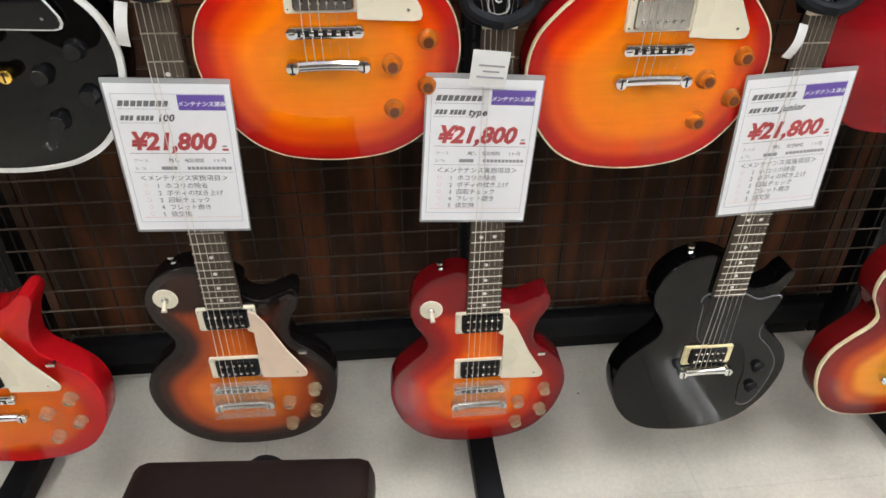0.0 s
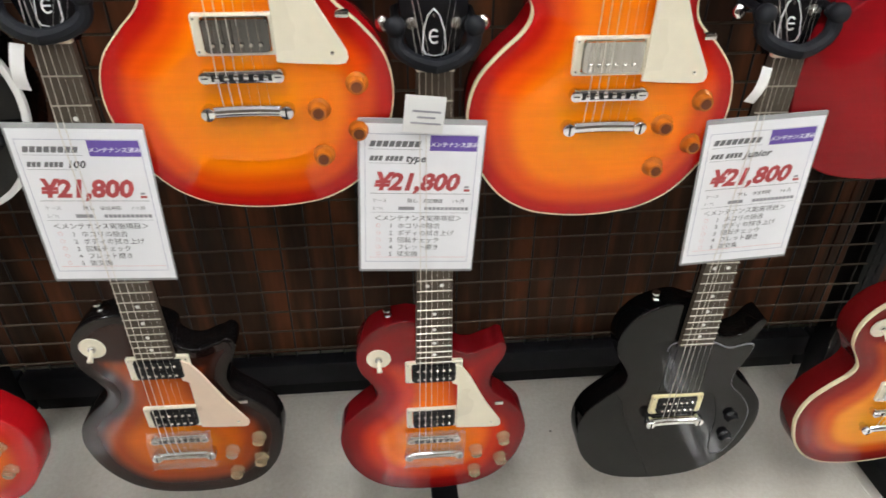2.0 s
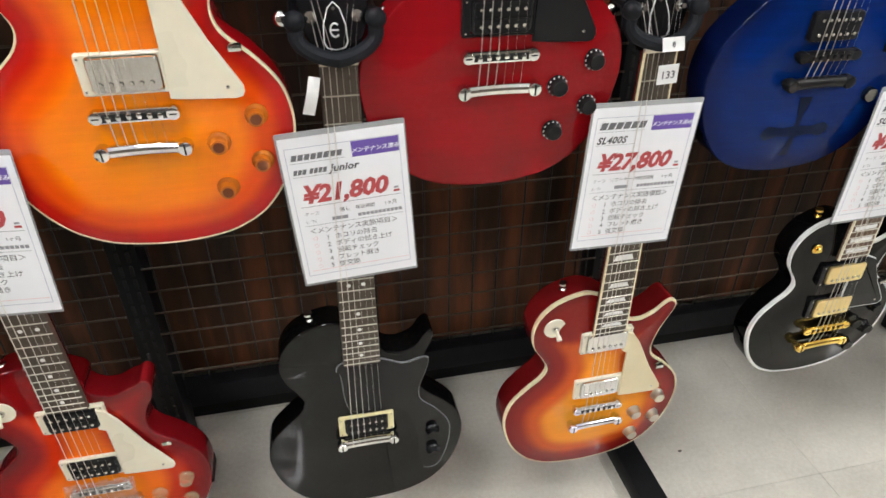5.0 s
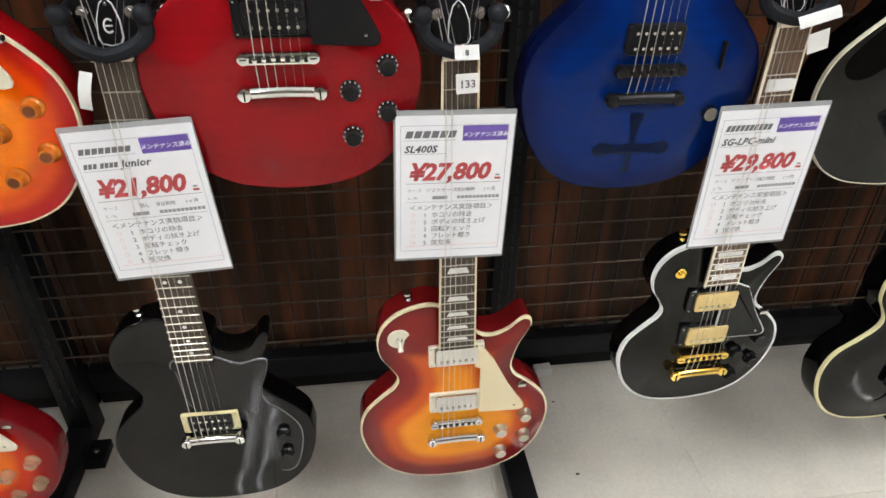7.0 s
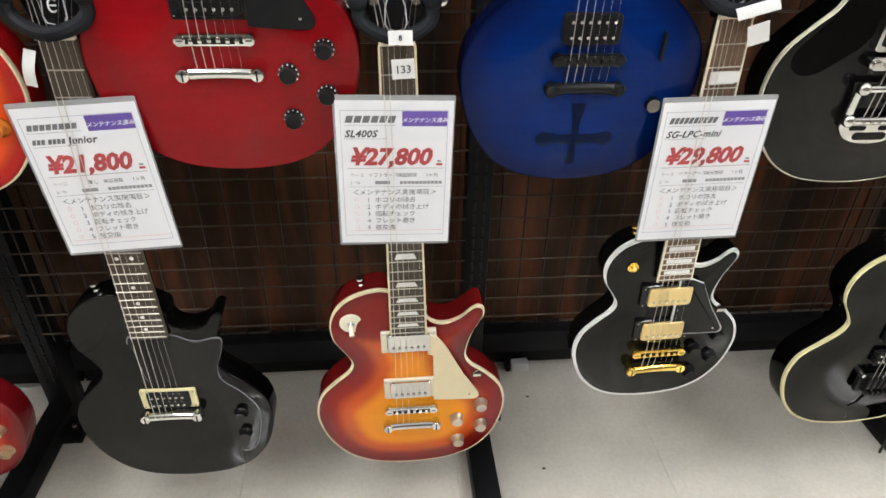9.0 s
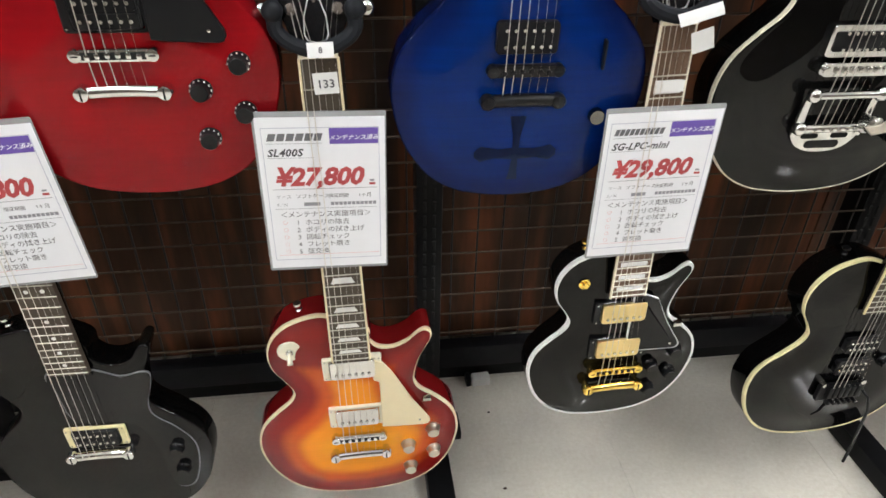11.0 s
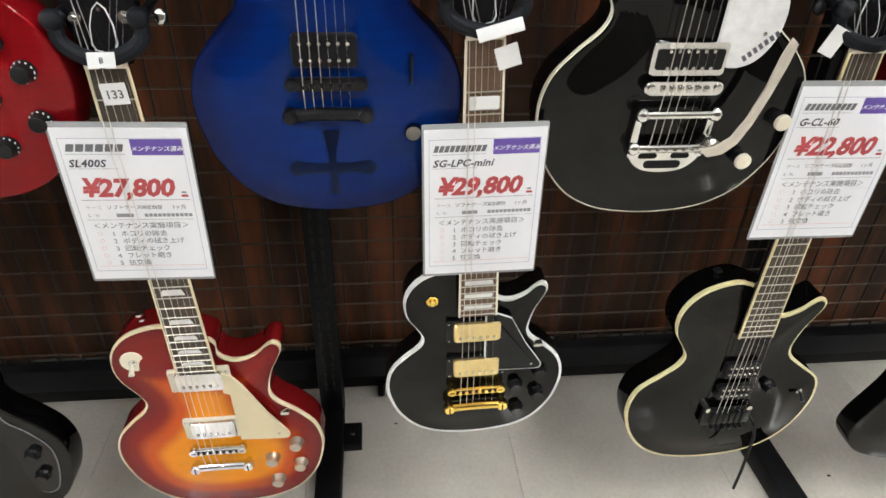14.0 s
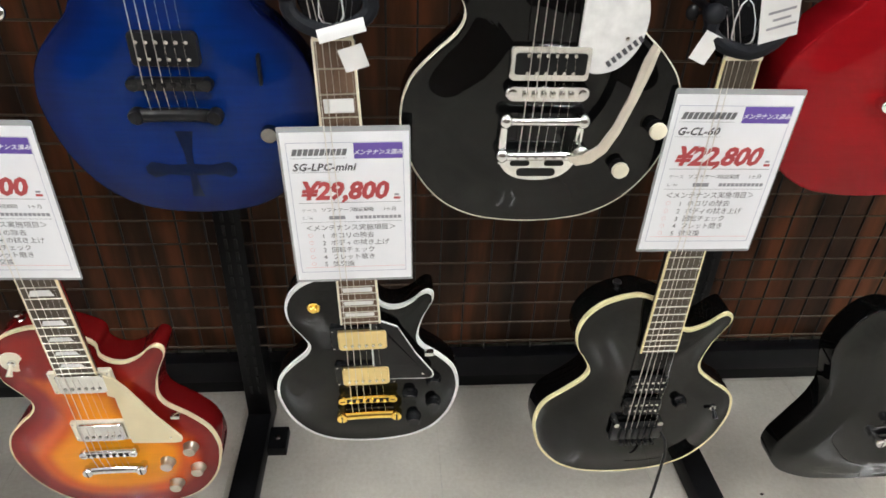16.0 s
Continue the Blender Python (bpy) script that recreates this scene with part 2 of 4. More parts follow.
def cyl(bm, p0, p1, r0, r1=None, seg=16, caps=True):
    p0, p1 = Vector(p0), Vector(p1)
    d = p1 - p0
    q = d.to_track_quat("Z", "Y").to_matrix().to_4x4()
    bmesh.ops.create_cone(bm, cap_ends=caps, segments=seg, radius1=r0, radius2=r0 if r1 is None else r1, depth=d.length,
                          matrix=Matrix.Translation((p0 + p1) / 2) @ q)
    return bm


def lathe(bm, profile, origin=(0, 0, 0), seg=20):
    """Turned about the y axis; profile rows are (radius, y)."""
    o = Vector(origin)
    rings = []
    for r, y in profile:
        if r < 1e-6:
            rings.append([bm.verts.new(o + Vector((0, y, 0)))])
        else:
            rings.append([bm.verts.new(o + Vector((r * math.cos(a), y, r * math.sin(a)))) for a in [2 * math.pi * k / seg for k in range(seg)]])
    for a, b in zip(rings, rings[1:]):
        for k in range(seg):
            l = (k + 1) % seg
            if len(a) == 1:
                bm.faces.new((a[0], b[k], b[l]))
            elif len(b) == 1:
                bm.faces.new((a[k], a[l], b[0]))
            else:
                bm.faces.new((a[k], a[l], b[l], b[k]))
    return bm


def tube(bm, pts, r, seg=10, closed=False):
    pts = [Vector(p) for p in pts]
    rings = []
    n = len(pts)
    for i, p in enumerate(pts):
        a = pts[i - 1] if i or closed else p
        b = pts[(i + 1) % n] if i < n - 1 or closed else p
        d = (b - a).normalized()
        ref = Vector((0, 1, 0)) if abs(d.y) < 0.9 else Vector((1, 0, 0))
        u = d.cross(ref).normalized()
        v = d.cross(u)
        rad = r[i] if isinstance(r, (list, tuple)) else r
        rings.append([bm.verts.new(p + rad * (u * math.cos(2 * math.pi * k / seg) + v * math.sin(2 * math.pi * k / seg))) for k in range(seg)])
    pairs = list(zip(rings, rings[1:])) + ([(rings[-1], rings[0])] if closed else [])
    for a, b in pairs:
        for k in range(seg):
            l = (k + 1) % seg
            bm.faces.new((a[k], a[l], b[l], b[k]))
    if not closed:
        bm.faces.new(rings[0][::-1])
        bm.faces.new(rings[-1])
    return bm


def smooth_loop(pts, sub=6):
    out = []
    n = len(pts)
    P = [np.array(p, float) for p in pts]
    for i in range(n):
        p0, p1, p2, p3 = P[i - 1], P[i], P[(i + 1) % n], P[(i + 2) % n]
        for k in range(sub):
            t = k / sub
            out.append(0.5 * ((2 * p1) + (p2 - p0) * t + (2 * p0 - 5 * p1 + 4 * p2 - p3) * t * t + (3 * p1 - p0 - 3 * p2 + p3) * t ** 3))
    return out


def slab(bm, outline, y0, y1, chamfer=0.0):
    """A flat plate with the outline (x, z), from y0 (back) to y1 (front, smaller y), its front edge chamfered."""
    c = sum((np.array(p) for p in outline), np.zeros(2)) / len(outline)
    rows = [(0, y0), (0, y1 + chamfer), (chamfer, y1)] if chamfer else [(0, y0), (0, y1)]
    rings = []
    for d, y in rows:
        ring = []
        for p in outline:
            q = np.array(p, float)
            if d:
                w = c - q
                q = q + w / max(np.linalg.norm(w), 1e-6) * d
            ring.append(bm.verts.new((q[0], y, q[1])))
        rings.append(ring)
    n = len(outline)
    for a, b in zip(rings, rings[1:]):
        for k in range(n):
            l = (k + 1) % n
            bm.faces.new((a[k], a[l], b[l], b[k]))
    bm.faces.new(rings[-1])
    bm.faces.new(rings[0][::-1])
    return bm


def rounded(cx, cz, w, h, r, seg=4):
    pts = []
    for sx, sz, a0 in ((1, 1, 0), (-1, 1, 90), (-1, -1, 180), (1, -1, 270)):
        for k in range(seg + 1):
            a = radians(a0 + 90 * k / seg)
            pts.append((cx + sx * (w / 2 - r) + r * math.cos(a), cz + sz * (h / 2 - r) + r * math.sin(a)))
    return pts


mm = 0.001
SINGLE = [(0, 0), (42, 3), (80, 12), (118, 35), (148, 76), (163, 124), (165, 160), (155, 195), (130, 226), (104, 249), (95, 268), (96, 289),
          (104, 318), (115, 341), (122, 357), (121, 369), (112, 374), (101, 368), (86, 354), (64, 344), (44, 346), (30, 359), (26, 385), (-26, 412), (-53, 415), (-90, 402),
          (-114, 378), (-124, 348), (-120, 316), (-104, 288), (-95, 266), (-103, 245), (-128, 221), (-152, 193), (-163, 160), (-162, 124), (-147, 76), (-117, 35), (-80, 12), (-42, 3)]
STUB = [(104, 312) if p == (104, 318) else (113, 327) if p == (115, 341) else (118, 346) if p == (122, 357) else (115, 359) if p == (121, 369) else (106, 363) if p == (112, 374) else (96, 357) if p == (101, 368) else p for p in SINGLE]
SLIM = [(96, 322) if p == (104, 318) else (105, 346) if p == (115, 341) else (111, 362) if p == (122, 357) else (113, 373) if p == (121, 369) else (106, 377) if p == (112, 374) else (97, 370) if p == (101, 368) else (90, 290) if p == (96, 289) else (90, 268) if p == (95, 268) else p for p in SINGLE]
WAISTED = [(x * (1.04 if z < 215 else 1.0) - (4 if z < 215 else 9 if x > 60 else 3), z) for x, z in SINGLE]
WIDE = [(0, 0), (60, 2), (120, 14), (165, 45), (182, 90), (172, 140), (150, 190), (140, 235), (148, 290), (158, 340), (148, 375), (120, 378), (86, 345), (50, 330), (28, 345),
        (26, 365), (-26, 372), (-60, 392), (-105, 418), (-140, 424), (-168, 408), (-187, 372), (-191, 330), (-178, 290), (-167, 246), (-173, 200), (-194, 152), (-212, 108), (-210, 72), (-180, 34), (-120, 8), (-60, 1)]


class Shape:
    """A body outline with a carved top, in metres; the rim of the face is the plane y = 0, the viewer's side is -y."""

    def __init__(self, pts, sx=1.0, sz=1.0, carve=9.0, thick=48.0, sub=5, shaded=False):
        self.out = smooth_loop([(x * sx * mm, z * sz * mm) for x, z in pts], sub)
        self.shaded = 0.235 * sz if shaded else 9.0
        self.c = np.array([0.0, 190 * sz * mm])
        self.carve, self.thick = carve * mm, thick * mm
        self.edge = np.array(self.out)

    def dome(self, far):
        """Rise of the carved top at a distance from the rim."""
        t = min(1, max(0, (far - 0.005) / 0.062))
        return -self.carve * (t * t * (3 - 2 * t))

    def far(self, x, z):
        e = self.edge
        return float(np.min(np.hypot(e[:, 0] - x, e[:, 1] - z)))

    def y(self, x, z):
        """Height of the top at a place on it."""
        return self.dome(self.far(x, z))

    def mesh(self, material):
        n = len(self.out)
        rows = [("d", 2.5 * mm, self.thick), ("d", 0.6 * mm, self.thick - 0.8 * mm), ("d", 0, self.thick - 3 * mm), ("d", 0, 3 * mm), ("d", 0.5 * mm, 1 * mm), ("d", 1.6 * mm, 0.2 * mm), ("d", 3 * mm, 0)]
        rows += [("s", s, None) for s in (0.95, 0.91, 0.86, 0.81, 0.76, 0.7, 0.63, 0.55, 0.46, 0.35, 0.22, 0.1)]
        verts, rim = [], []
        for kind, v, y in rows:
            for p in self.out:
                w = p - self.c
                l = np.linalg.norm(w)
                s = 1 - v / l if kind == "d" else v
                q = self.c + w * s
                far = self.far(q[0], q[1])
                verts.append((q[0], self.dome(far) if y is None else y, q[1]))
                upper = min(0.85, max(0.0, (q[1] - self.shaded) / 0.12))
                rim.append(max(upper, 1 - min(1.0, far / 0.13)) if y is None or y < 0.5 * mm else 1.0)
        faces = []
        for r in range(len(rows) - 1):
            for k in range(n):
                l = (k + 1) % n
                faces.append((r * n + k, r * n + l, (r + 1) * n + l, (r + 1) * n + k))
        verts.append((self.c[0], self.thick, self.c[1]))
        verts.append((self.c[0], self.dome(1), self.c[1]))
        rim += [1.0, 0.0]
        last = (len(rows) - 1) * n
        for k in range(n):
            l = (k + 1) % n
            faces.append((l, k, len(verts) - 2))
            faces.append((last + k, last + l, len(verts) - 1))
        me = bpy.data.meshes.new("body")
        me.from_pydata(verts, [], faces)
        at = me.attributes.new("rim", "FLOAT", "POINT")
        at.data.foreach_set("value", rim)
        me.polygons.foreach_set("use_smooth", [True] * len(faces))
        me.materials.append(material)
        bm = bmesh.new()
        bm.from_mesh(me)
        bmesh.ops.recalc_face_normals(bm, faces=bm.faces)
        bm.to_mesh(me)
        bm.free()
        return me

    def binding(self, width=4.5, depth=6.0):
        bm = bmesh.new()
        rows = [(width, 0.3), (width, -0.5), (1.4, -0.5), (-0.1, 0.3), (-0.5, 1.6), (-0.5, depth), (0.8, depth)]
        rings = []
        for d, y in rows:
            ring = []
            for p in self.out:
                w = p - self.c
                q = self.c + w * (1 - d * mm / np.linalg.norm(w))
                ring.append(bm.verts.new((q[0], y * mm, q[1])))
            rings.append(ring)
        n = len(self.out)
        for a, b in zip(rings, rings[1:]):
            for k in range(n):
                l = (k + 1) % n
                bm.faces.new((a[k], a[l], b[l], b[k]))
        return bm


# ---------------------------------------------------------------- guitar parts
def pickup(g, cx, cz, y, ring, cover, style, w=89, h=44, poles=True):
    """A humbucker in its mounting ring at (cx, cz); style is cover, open or bare."""
    pu = part("pickup", slab(bmesh.new(), rounded(cx, cz, 68 * mm * w / 89, 36 * mm * h / 44, 5 * mm), y + 2 * mm, y - (9.5 if style != "cover" else 10.5) * mm, 1.2 * mm), cover, g)
    if ring:
        b = bmesh.new()
        o, i = rounded(cx, cz, w * mm, h * mm, 3 * mm), rounded(cx, cz, 70 * mm * w / 89, 38 * mm * h / 44, 3 * mm)
        rings = [[b.verts.new((p[0], yy, p[1])) for p in pts] for pts, yy in ((o, y + 2 * mm), (o, y - 5 * mm), (rounded(cx, cz, (w - 3) * mm, (h - 3) * mm, 3 * mm), y - 6.5 * mm), (i, y - 6.5 * mm), (i, y + 2 * mm))]
        for p, q in zip(rings, rings[1:]):
            for k in range(len(p)):
                l = (k + 1) % len(p)
                b.faces.new((p[k], p[l], q[l], q[k]))
        part("mounting_ring", b, ring, pu)
        for sx in (-1, 1):
            for sz in (-1, 1):
                part("ring_screw", lathe(bmesh.new(), [(0, -7.6 * mm), (1.3 * mm, -7.4 * mm), (1.6 * mm, -6 * mm)], (cx + sx * (w / 2 - 4) * mm, y, cz + sz * (h / 2 - 5) * mm), 8), M["nickel"], pu)
    if style == "slotted":
        part("slot_panel", slab(bmesh.new(), rounded(cx, cz, 60 * mm * w / 89, 22 * mm * h / 44, 3 * mm), y - 9 * mm, y - 11.2 * mm, 0.4 * mm), M["black_satin"], pu)
    if style == "open":
        for sz in (-1, 1):
            part("bobbin", slab(bmesh.new(), rounded(cx, cz + sz * 9 * mm, 64 * mm * w / 89, 15 * mm, 3 * mm), y - 8 * mm, y - 11.2 * mm, 0.8 * mm), M["black_satin"], pu)
    if poles:
        for row in ((-1, 1) if style in ("open", "two", "slotted") else (-1,)):
            for k in range(6):
                x = cx + (k - 2.5) * 9.8 * mm * min(w, 94) / 89
                part("pole_screw", lathe(bmesh.new(), [(0, -12.6 * mm), (2.1 * mm, -12.6 * mm), (2.6 * mm, -11.5 * mm), (2.6 * mm, -9 * mm)], (x, y, cz + row * 9 * mm * h / 44), 8), M["nickel"], pu)
    return pu


def tune_bridge(g, cz, y, metal, w=88, cx=0.0):
    br = part("bridge", boxed((cx, y - 10 * mm, cz), ((w - 14) * mm, 11 * mm, 14 * mm), 2.5 * mm), metal, g)
    for sx in (-1, 1):
        part("bridge_post", lathe(bmesh.new(), [(0, -16.4 * mm), (2 * mm, -16.8 * mm), (6.6 * mm, -16 * mm), (7.4 * mm, -14 * mm), (7.4 * mm, -6 * mm), (4 * mm, -5.6 * mm), (4 * mm, 1 * mm)], (cx + sx * (w / 2 - 6) * mm, y, cz), 16), metal, br)
        # black bars here paint the shade of the screw slot and saddle gap
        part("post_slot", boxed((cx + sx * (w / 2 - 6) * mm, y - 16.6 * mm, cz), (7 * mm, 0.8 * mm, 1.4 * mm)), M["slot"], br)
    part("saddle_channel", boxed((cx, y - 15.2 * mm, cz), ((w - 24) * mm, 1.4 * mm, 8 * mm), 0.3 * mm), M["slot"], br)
    for k in range(6):
        part("saddle", boxed((cx + (k - 2.5) * 10.2 * mm, y - 16.6 * mm, cz + (1.6 - 0.8 * abs(k - 2.5)) * mm), (5.6 * mm, 4 * mm, 6 * mm), 1.2 * mm), metal, br)
    return br


def stop_tail(g, cz, y, metal, w=98, cx=0.0):
    b = bmesh.new()
    pts = [(cx + s * (w / 2 - 10) * mm, y - 11.5 * mm, cz + (1 - s * s) * 1.5 * mm) for s in [-1 + 2 * k / 10 for k in range(11)]]
    tube(b, pts, [7.4 * mm] * 11, 14)
    tp = part("tailpiece", b, metal, g)
    for sx in (-1, 1):
        x = cx + sx * (w / 2 - 7) * mm
        part("stud", lathe(bmesh.new(), [(0, -20.4 * mm), (3 * mm, -20.6 * mm), (7.4 * mm, -19.6 * mm), (8.6 * mm, -17.5 * mm), (8.6 * mm, -7 * mm), (5 * mm, -6 * mm), (5 * mm, 1 * mm)], (x, y, cz), 18), metal, tp)
        # screw slot as a black bar, its shade in the colour
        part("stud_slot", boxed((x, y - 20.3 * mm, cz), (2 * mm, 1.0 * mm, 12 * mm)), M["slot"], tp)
    return tp


def knob(g, x, z, y, material, cap, kind="hat", label=""):
    if kind == "hat":
        prof = [(12.8, 0.5), (13, -1), (12.6, -2.5), (9.8, -5), (9.2, -13), (8.6, -14.2), (8.2, -14.2), (0, -14.0)]
        if cap is M["black_satin"] or cap is None:
            prof = [(12.4, 0.5), (12.6, -1), (12.0, -3), (10.0, -6), (9.6, -13.5), (8.8, -14.4), (0, -14.0)]
    else:
        prof = [(10.2, 0.5), (10.2, -2), (9.8, -2.5), (9.8, -12), (9.2, -13.2), (0, -13)]
    k = part("knob", lathe(bmesh.new(), [(r * mm, yy * mm) for r, yy in prof], (x, y, z), 20), material, g, label)
    if cap is not None:
        part("knob_cap", lathe(bmesh.new(), [(6.4 * mm, -13 * mm), (6.2 * mm, -15 * mm), (0, -15 * mm)] if kind == "hat" else [(10.4 * mm, -12 * mm), (10.4 * mm, -16 * mm), (9.4 * mm, -17.4 * mm), (0, -17.8 * mm)], (x, y, z), 16), cap, k)
    return k


def number_ring(g, x, z, y):
    """Pale numerals round the skirt of a black knob."""
    for k in range(11):
        a = radians(120 - 30 * k)
        part("knob_numeral", boxed((x + 11.2 * mm * math.sin(a), y - 4.3 * mm, z + 11.2 * mm * math.cos(a)), (1.6 * mm, 0.8 * mm, 2.4 * mm)), M["white"], g)


def toggle(g, x, z, y, washer, tip, lean=-1, metal=None, wr=18.5):
    t = part("toggle_switch", lathe(bmesh.new(), [(5.6 * mm, 0.5 * mm), (5.6 * mm, -5 * mm), (4 * mm, -6.5 * mm), (0, -6.6 * mm)], (x, y, z), 12), metal or M["nickel"], g)
    if washer:
        part("switch_plate", lathe(bmesh.new(), [(wr * mm, 0.6 * mm), (wr * mm, -0.8 * mm), ((wr - 1) * mm, -1.8 * mm), (5 * mm, -1.8 * mm)], (x, y, z), 28), washer, t)
    if tip:
        part("switch_tip", cyl(bmesh.new(), (x, y - 6 * mm, z), (x + 1 * mm, y - 20 * mm, z + lean * 9 * mm), 2.0 * mm, 4.4 * mm, 12), tip, t)


def fretboard(g, shape_y, vb, scale, wood, bound, dots, nframe=22, nut_w=43.0, end_w=56.0):
    nut = vb + scale
    end = vb + scale / 2 ** (nframe / 12) - 4 * mm

    def half(z):
        return (nut_w + (end_w - nut_w) * (nut - z) / (nut - end)) / 2 * mm

    y0 = shape_y - 3 * mm
    y1 = y0 - 7 * mm
    b = bmesh.new()
    lo, hi = half(end), half(nut)
    vs = [b.verts.new(p) for p in ((-lo, y0, end), (lo, y0, end), (hi, y0, nut), (-hi, y0, nut), (-lo + 1.5 * mm, y1, end), (lo - 1.5 * mm, y1, end), (hi - 1.5 * mm, y1, nut), (-hi + 1.5 * mm, y1, nut))]
    for f in ((0, 1, 2, 3), (4, 5, 6, 7), (0, 1, 5, 4), (1, 2, 6, 5), (2, 3, 7, 6), (3, 0, 4, 7)):
        b.faces.new([vs[k] for k in f])
    fb = part("fretboard", b, wood, g)
    if bound:
        for sx in (-1, 1):
            part("fretboard_binding", tube(bmesh.new(), [(sx * (lo - 0.6 * mm), y1 + 1.5 * mm, end), (sx * (hi - 0.6 * mm), y1 + 1.5 * mm, nut)], 2.0 * mm, 6), bound, fb)
    zs = [vb + scale / 2 ** (k / 12) for k in range(nframe + 1)]
    for z in zs[1:]:
        h = half(z) - 1.2 * mm
        part("fret", tube(bmesh.new(), [(-h, y1, z), (h, y1, z)], 0.95 * mm, 6), M["fret"], fb)
    for k in (3, 5, 7, 9, 12, 15, 17, 19, 21):
        z = (zs[k] + zs[k - 1]) / 2
        if dots == "block":
            w, h = half(z) * 1.25, (zs[k - 1] - zs[k]) * 0.52
            part("inlay", slab(bmesh.new(), [(-w / 2, z - h / 2), (w / 2, z - h / 2), (w / 2 - 4 * mm, z + h / 2), (-w / 2 + 4 * mm, z + h / 2)], y1 + 1 * mm, y1 - 0.25 * mm), M["pearl"], fb)
        elif dots == "box":
            w, h = half(z) * 1.5, (zs[k - 1] - zs[k]) * 0.62
            part("inlay", slab(bmesh.new(), rounded(0, z, w, h, 0.5 * mm, 1), y1 + 1 * mm, y1 - 0.25 * mm), M["pearl"], fb)
        elif dots == "dot":
            for dx in ((-10 * mm, 10 * mm) if k == 12 else (0,)):
                part("inlay_dot", lathe(bmesh.new(), [(3 * mm, 0.5 * mm), (3 * mm, -0.25 * mm), (0, -0.25 * mm)], (dx, y1, z), 12), M["pearl"], fb)
    part("nut", boxed((0, y1 + 1 * mm, nut + 2.5 * mm), (nut_w * mm, 9 * mm, 5 * mm), 0.8 * mm), M["ivory"], g)
    return y1, nut, half, end


def neck(g, y_back, y_front, vb, nut, end_body, material):
    b = bmesh.new()
    rings = []
    for z, r in ((end_body, 27), (end_body + 0.1, 26.5), (nut - 0.03, 21.5), (nut, 21.5)):
        ring = [b.verts.new((r * mm * math.cos(a), y_front + (21 * mm) * math.sin(a) * 1.0, z)) for a in [math.pi * k / 10 for k in range(11)]]
        rings.append(ring)
    for p, q in zip(rings, rings[1:]):
        for k in range(10):
            b.faces.new((p[k], p[k + 1], q[k + 1], q[k]))
        b.faces.new((p[0], q[0], q[10], p[10]))
    b.faces.new(rings[0])
    b.faces.new(rings[-1][::-1])
    return part("neck", b, material, g)


def headstock(g, y, nut, face, metal, buttons, cover, kind):
    """Open-book or plain headstock tilted back 14 degrees, with six tuners and a rod cover."""
    tilt = Matrix.Translation((0, y + 3 * mm, nut)) @ Matrix.Rotation(radians(-14), 4, "X")
    half = [(21, 0), (27, 18), (36, 40), (39, 75), (42, 140), (43, 165), (34, 182), (18, 172), (0, 178)]
    if kind == "plain":
        half = [(21, 0), (28, 20), (40, 42), (38, 90), (36, 150), (32, 172), (16, 182), (0, 180)]
    pts = [(x * mm, z * mm) for x, z in half] + [(-x * mm, z * mm) for x, z in half[-2::-1]]
    hs = part("headstock", slab(bmesh.new(), pts, 14 * mm, 0, 1 * mm), face, g, m=tilt)
    cov = [(0, 14), (9, 16), (12, 22), (11, 40), (6, 56), (0, 62), (-6, 56), (-11, 40), (-12, 22), (-9, 16)]
    part("rod_cover", slab(bmesh.new(), [(x * 1.14 * mm, (z - 36) * 1.06 * mm + 36 * mm) for x, z in cov], 0.5 * mm, -1.2 * mm), M["white"], hs, "white-edged rod cover")
    part("rod_cover_face", slab(bmesh.new(), [(x * mm, z * mm) for x, z in cov], 0, -1.8 * mm), cover, hs)
    part("cover_screw", lathe(bmesh.new(), [(0, -3 * mm), (2 * mm, -2.6 * mm), (2 * mm, 0)], (0, 0, 56 * mm), 8), metal, hs)
    for k in range(3):
        for sx in (-1, 1):
            z = (48 + 40 * k) * mm
            x = sx * (25 + 2 * k) * mm
            tn = part("tuner", lathe(bmesh.new(), [(0, -12 * mm), (3 * mm, -12 * mm), (3 * mm, -3 * mm), (6.5 * mm, -2.6 * mm), (6.8 * mm, 0)], (x, 0, z), 14), metal, hs)
            b = cyl(bmesh.new(), (x, 11 * mm, z), (sx * 52 * mm, 11 * mm, z), 2.2 * mm, seg=8)
            bmesh.ops.create_uvsphere(b, u_segments=12, v_segments=8, radius=1, matrix=Matrix.Translation((sx * 57 * mm, 11 * mm, z)) @ Matrix.Diagonal((8 * mm, 4.5 * mm, 9 * mm, 1)))
            part("tuner_button", b, buttons, tn)
    return hs, tilt


def strings(g, y_fret, y_bridge, nut, vb, v_tail, tilt, front=2, lift=0.0):
    for k in range(6):
        f = (k - 2.5) / 2.5
        r = (0.55, 0.47, 0.40, 0.17, 0.14, 0.12)[k] * mm
        up = (6.5 if k < front else 2.2) * mm
        h = tilt @ Vector(((-25, -27, -29, 29, 27, 25)[k] * mm, -6 * mm, (48, 88, 128, 128, 88, 48)[k] * mm))
        pts = [h, (f * 18 * mm, y_fret - 2.0 * mm, nut + 3 * mm)]
        if front:
            pts.append((f * 18.5 * mm, y_fret - up, nut - 90 * mm))
            pts.append((f * 20 * mm, y_fret - up, nut - 330 * mm))
        pts += [(f * 25 * mm, y_bridge - 18 * mm, vb), (f * 25 * mm, y_bridge - 12 * mm, v_tail)]
        part("string", tube(bmesh.new(), pts, r, 5), M["bronze_string"] if k < 3 else M["steel_string"], g)


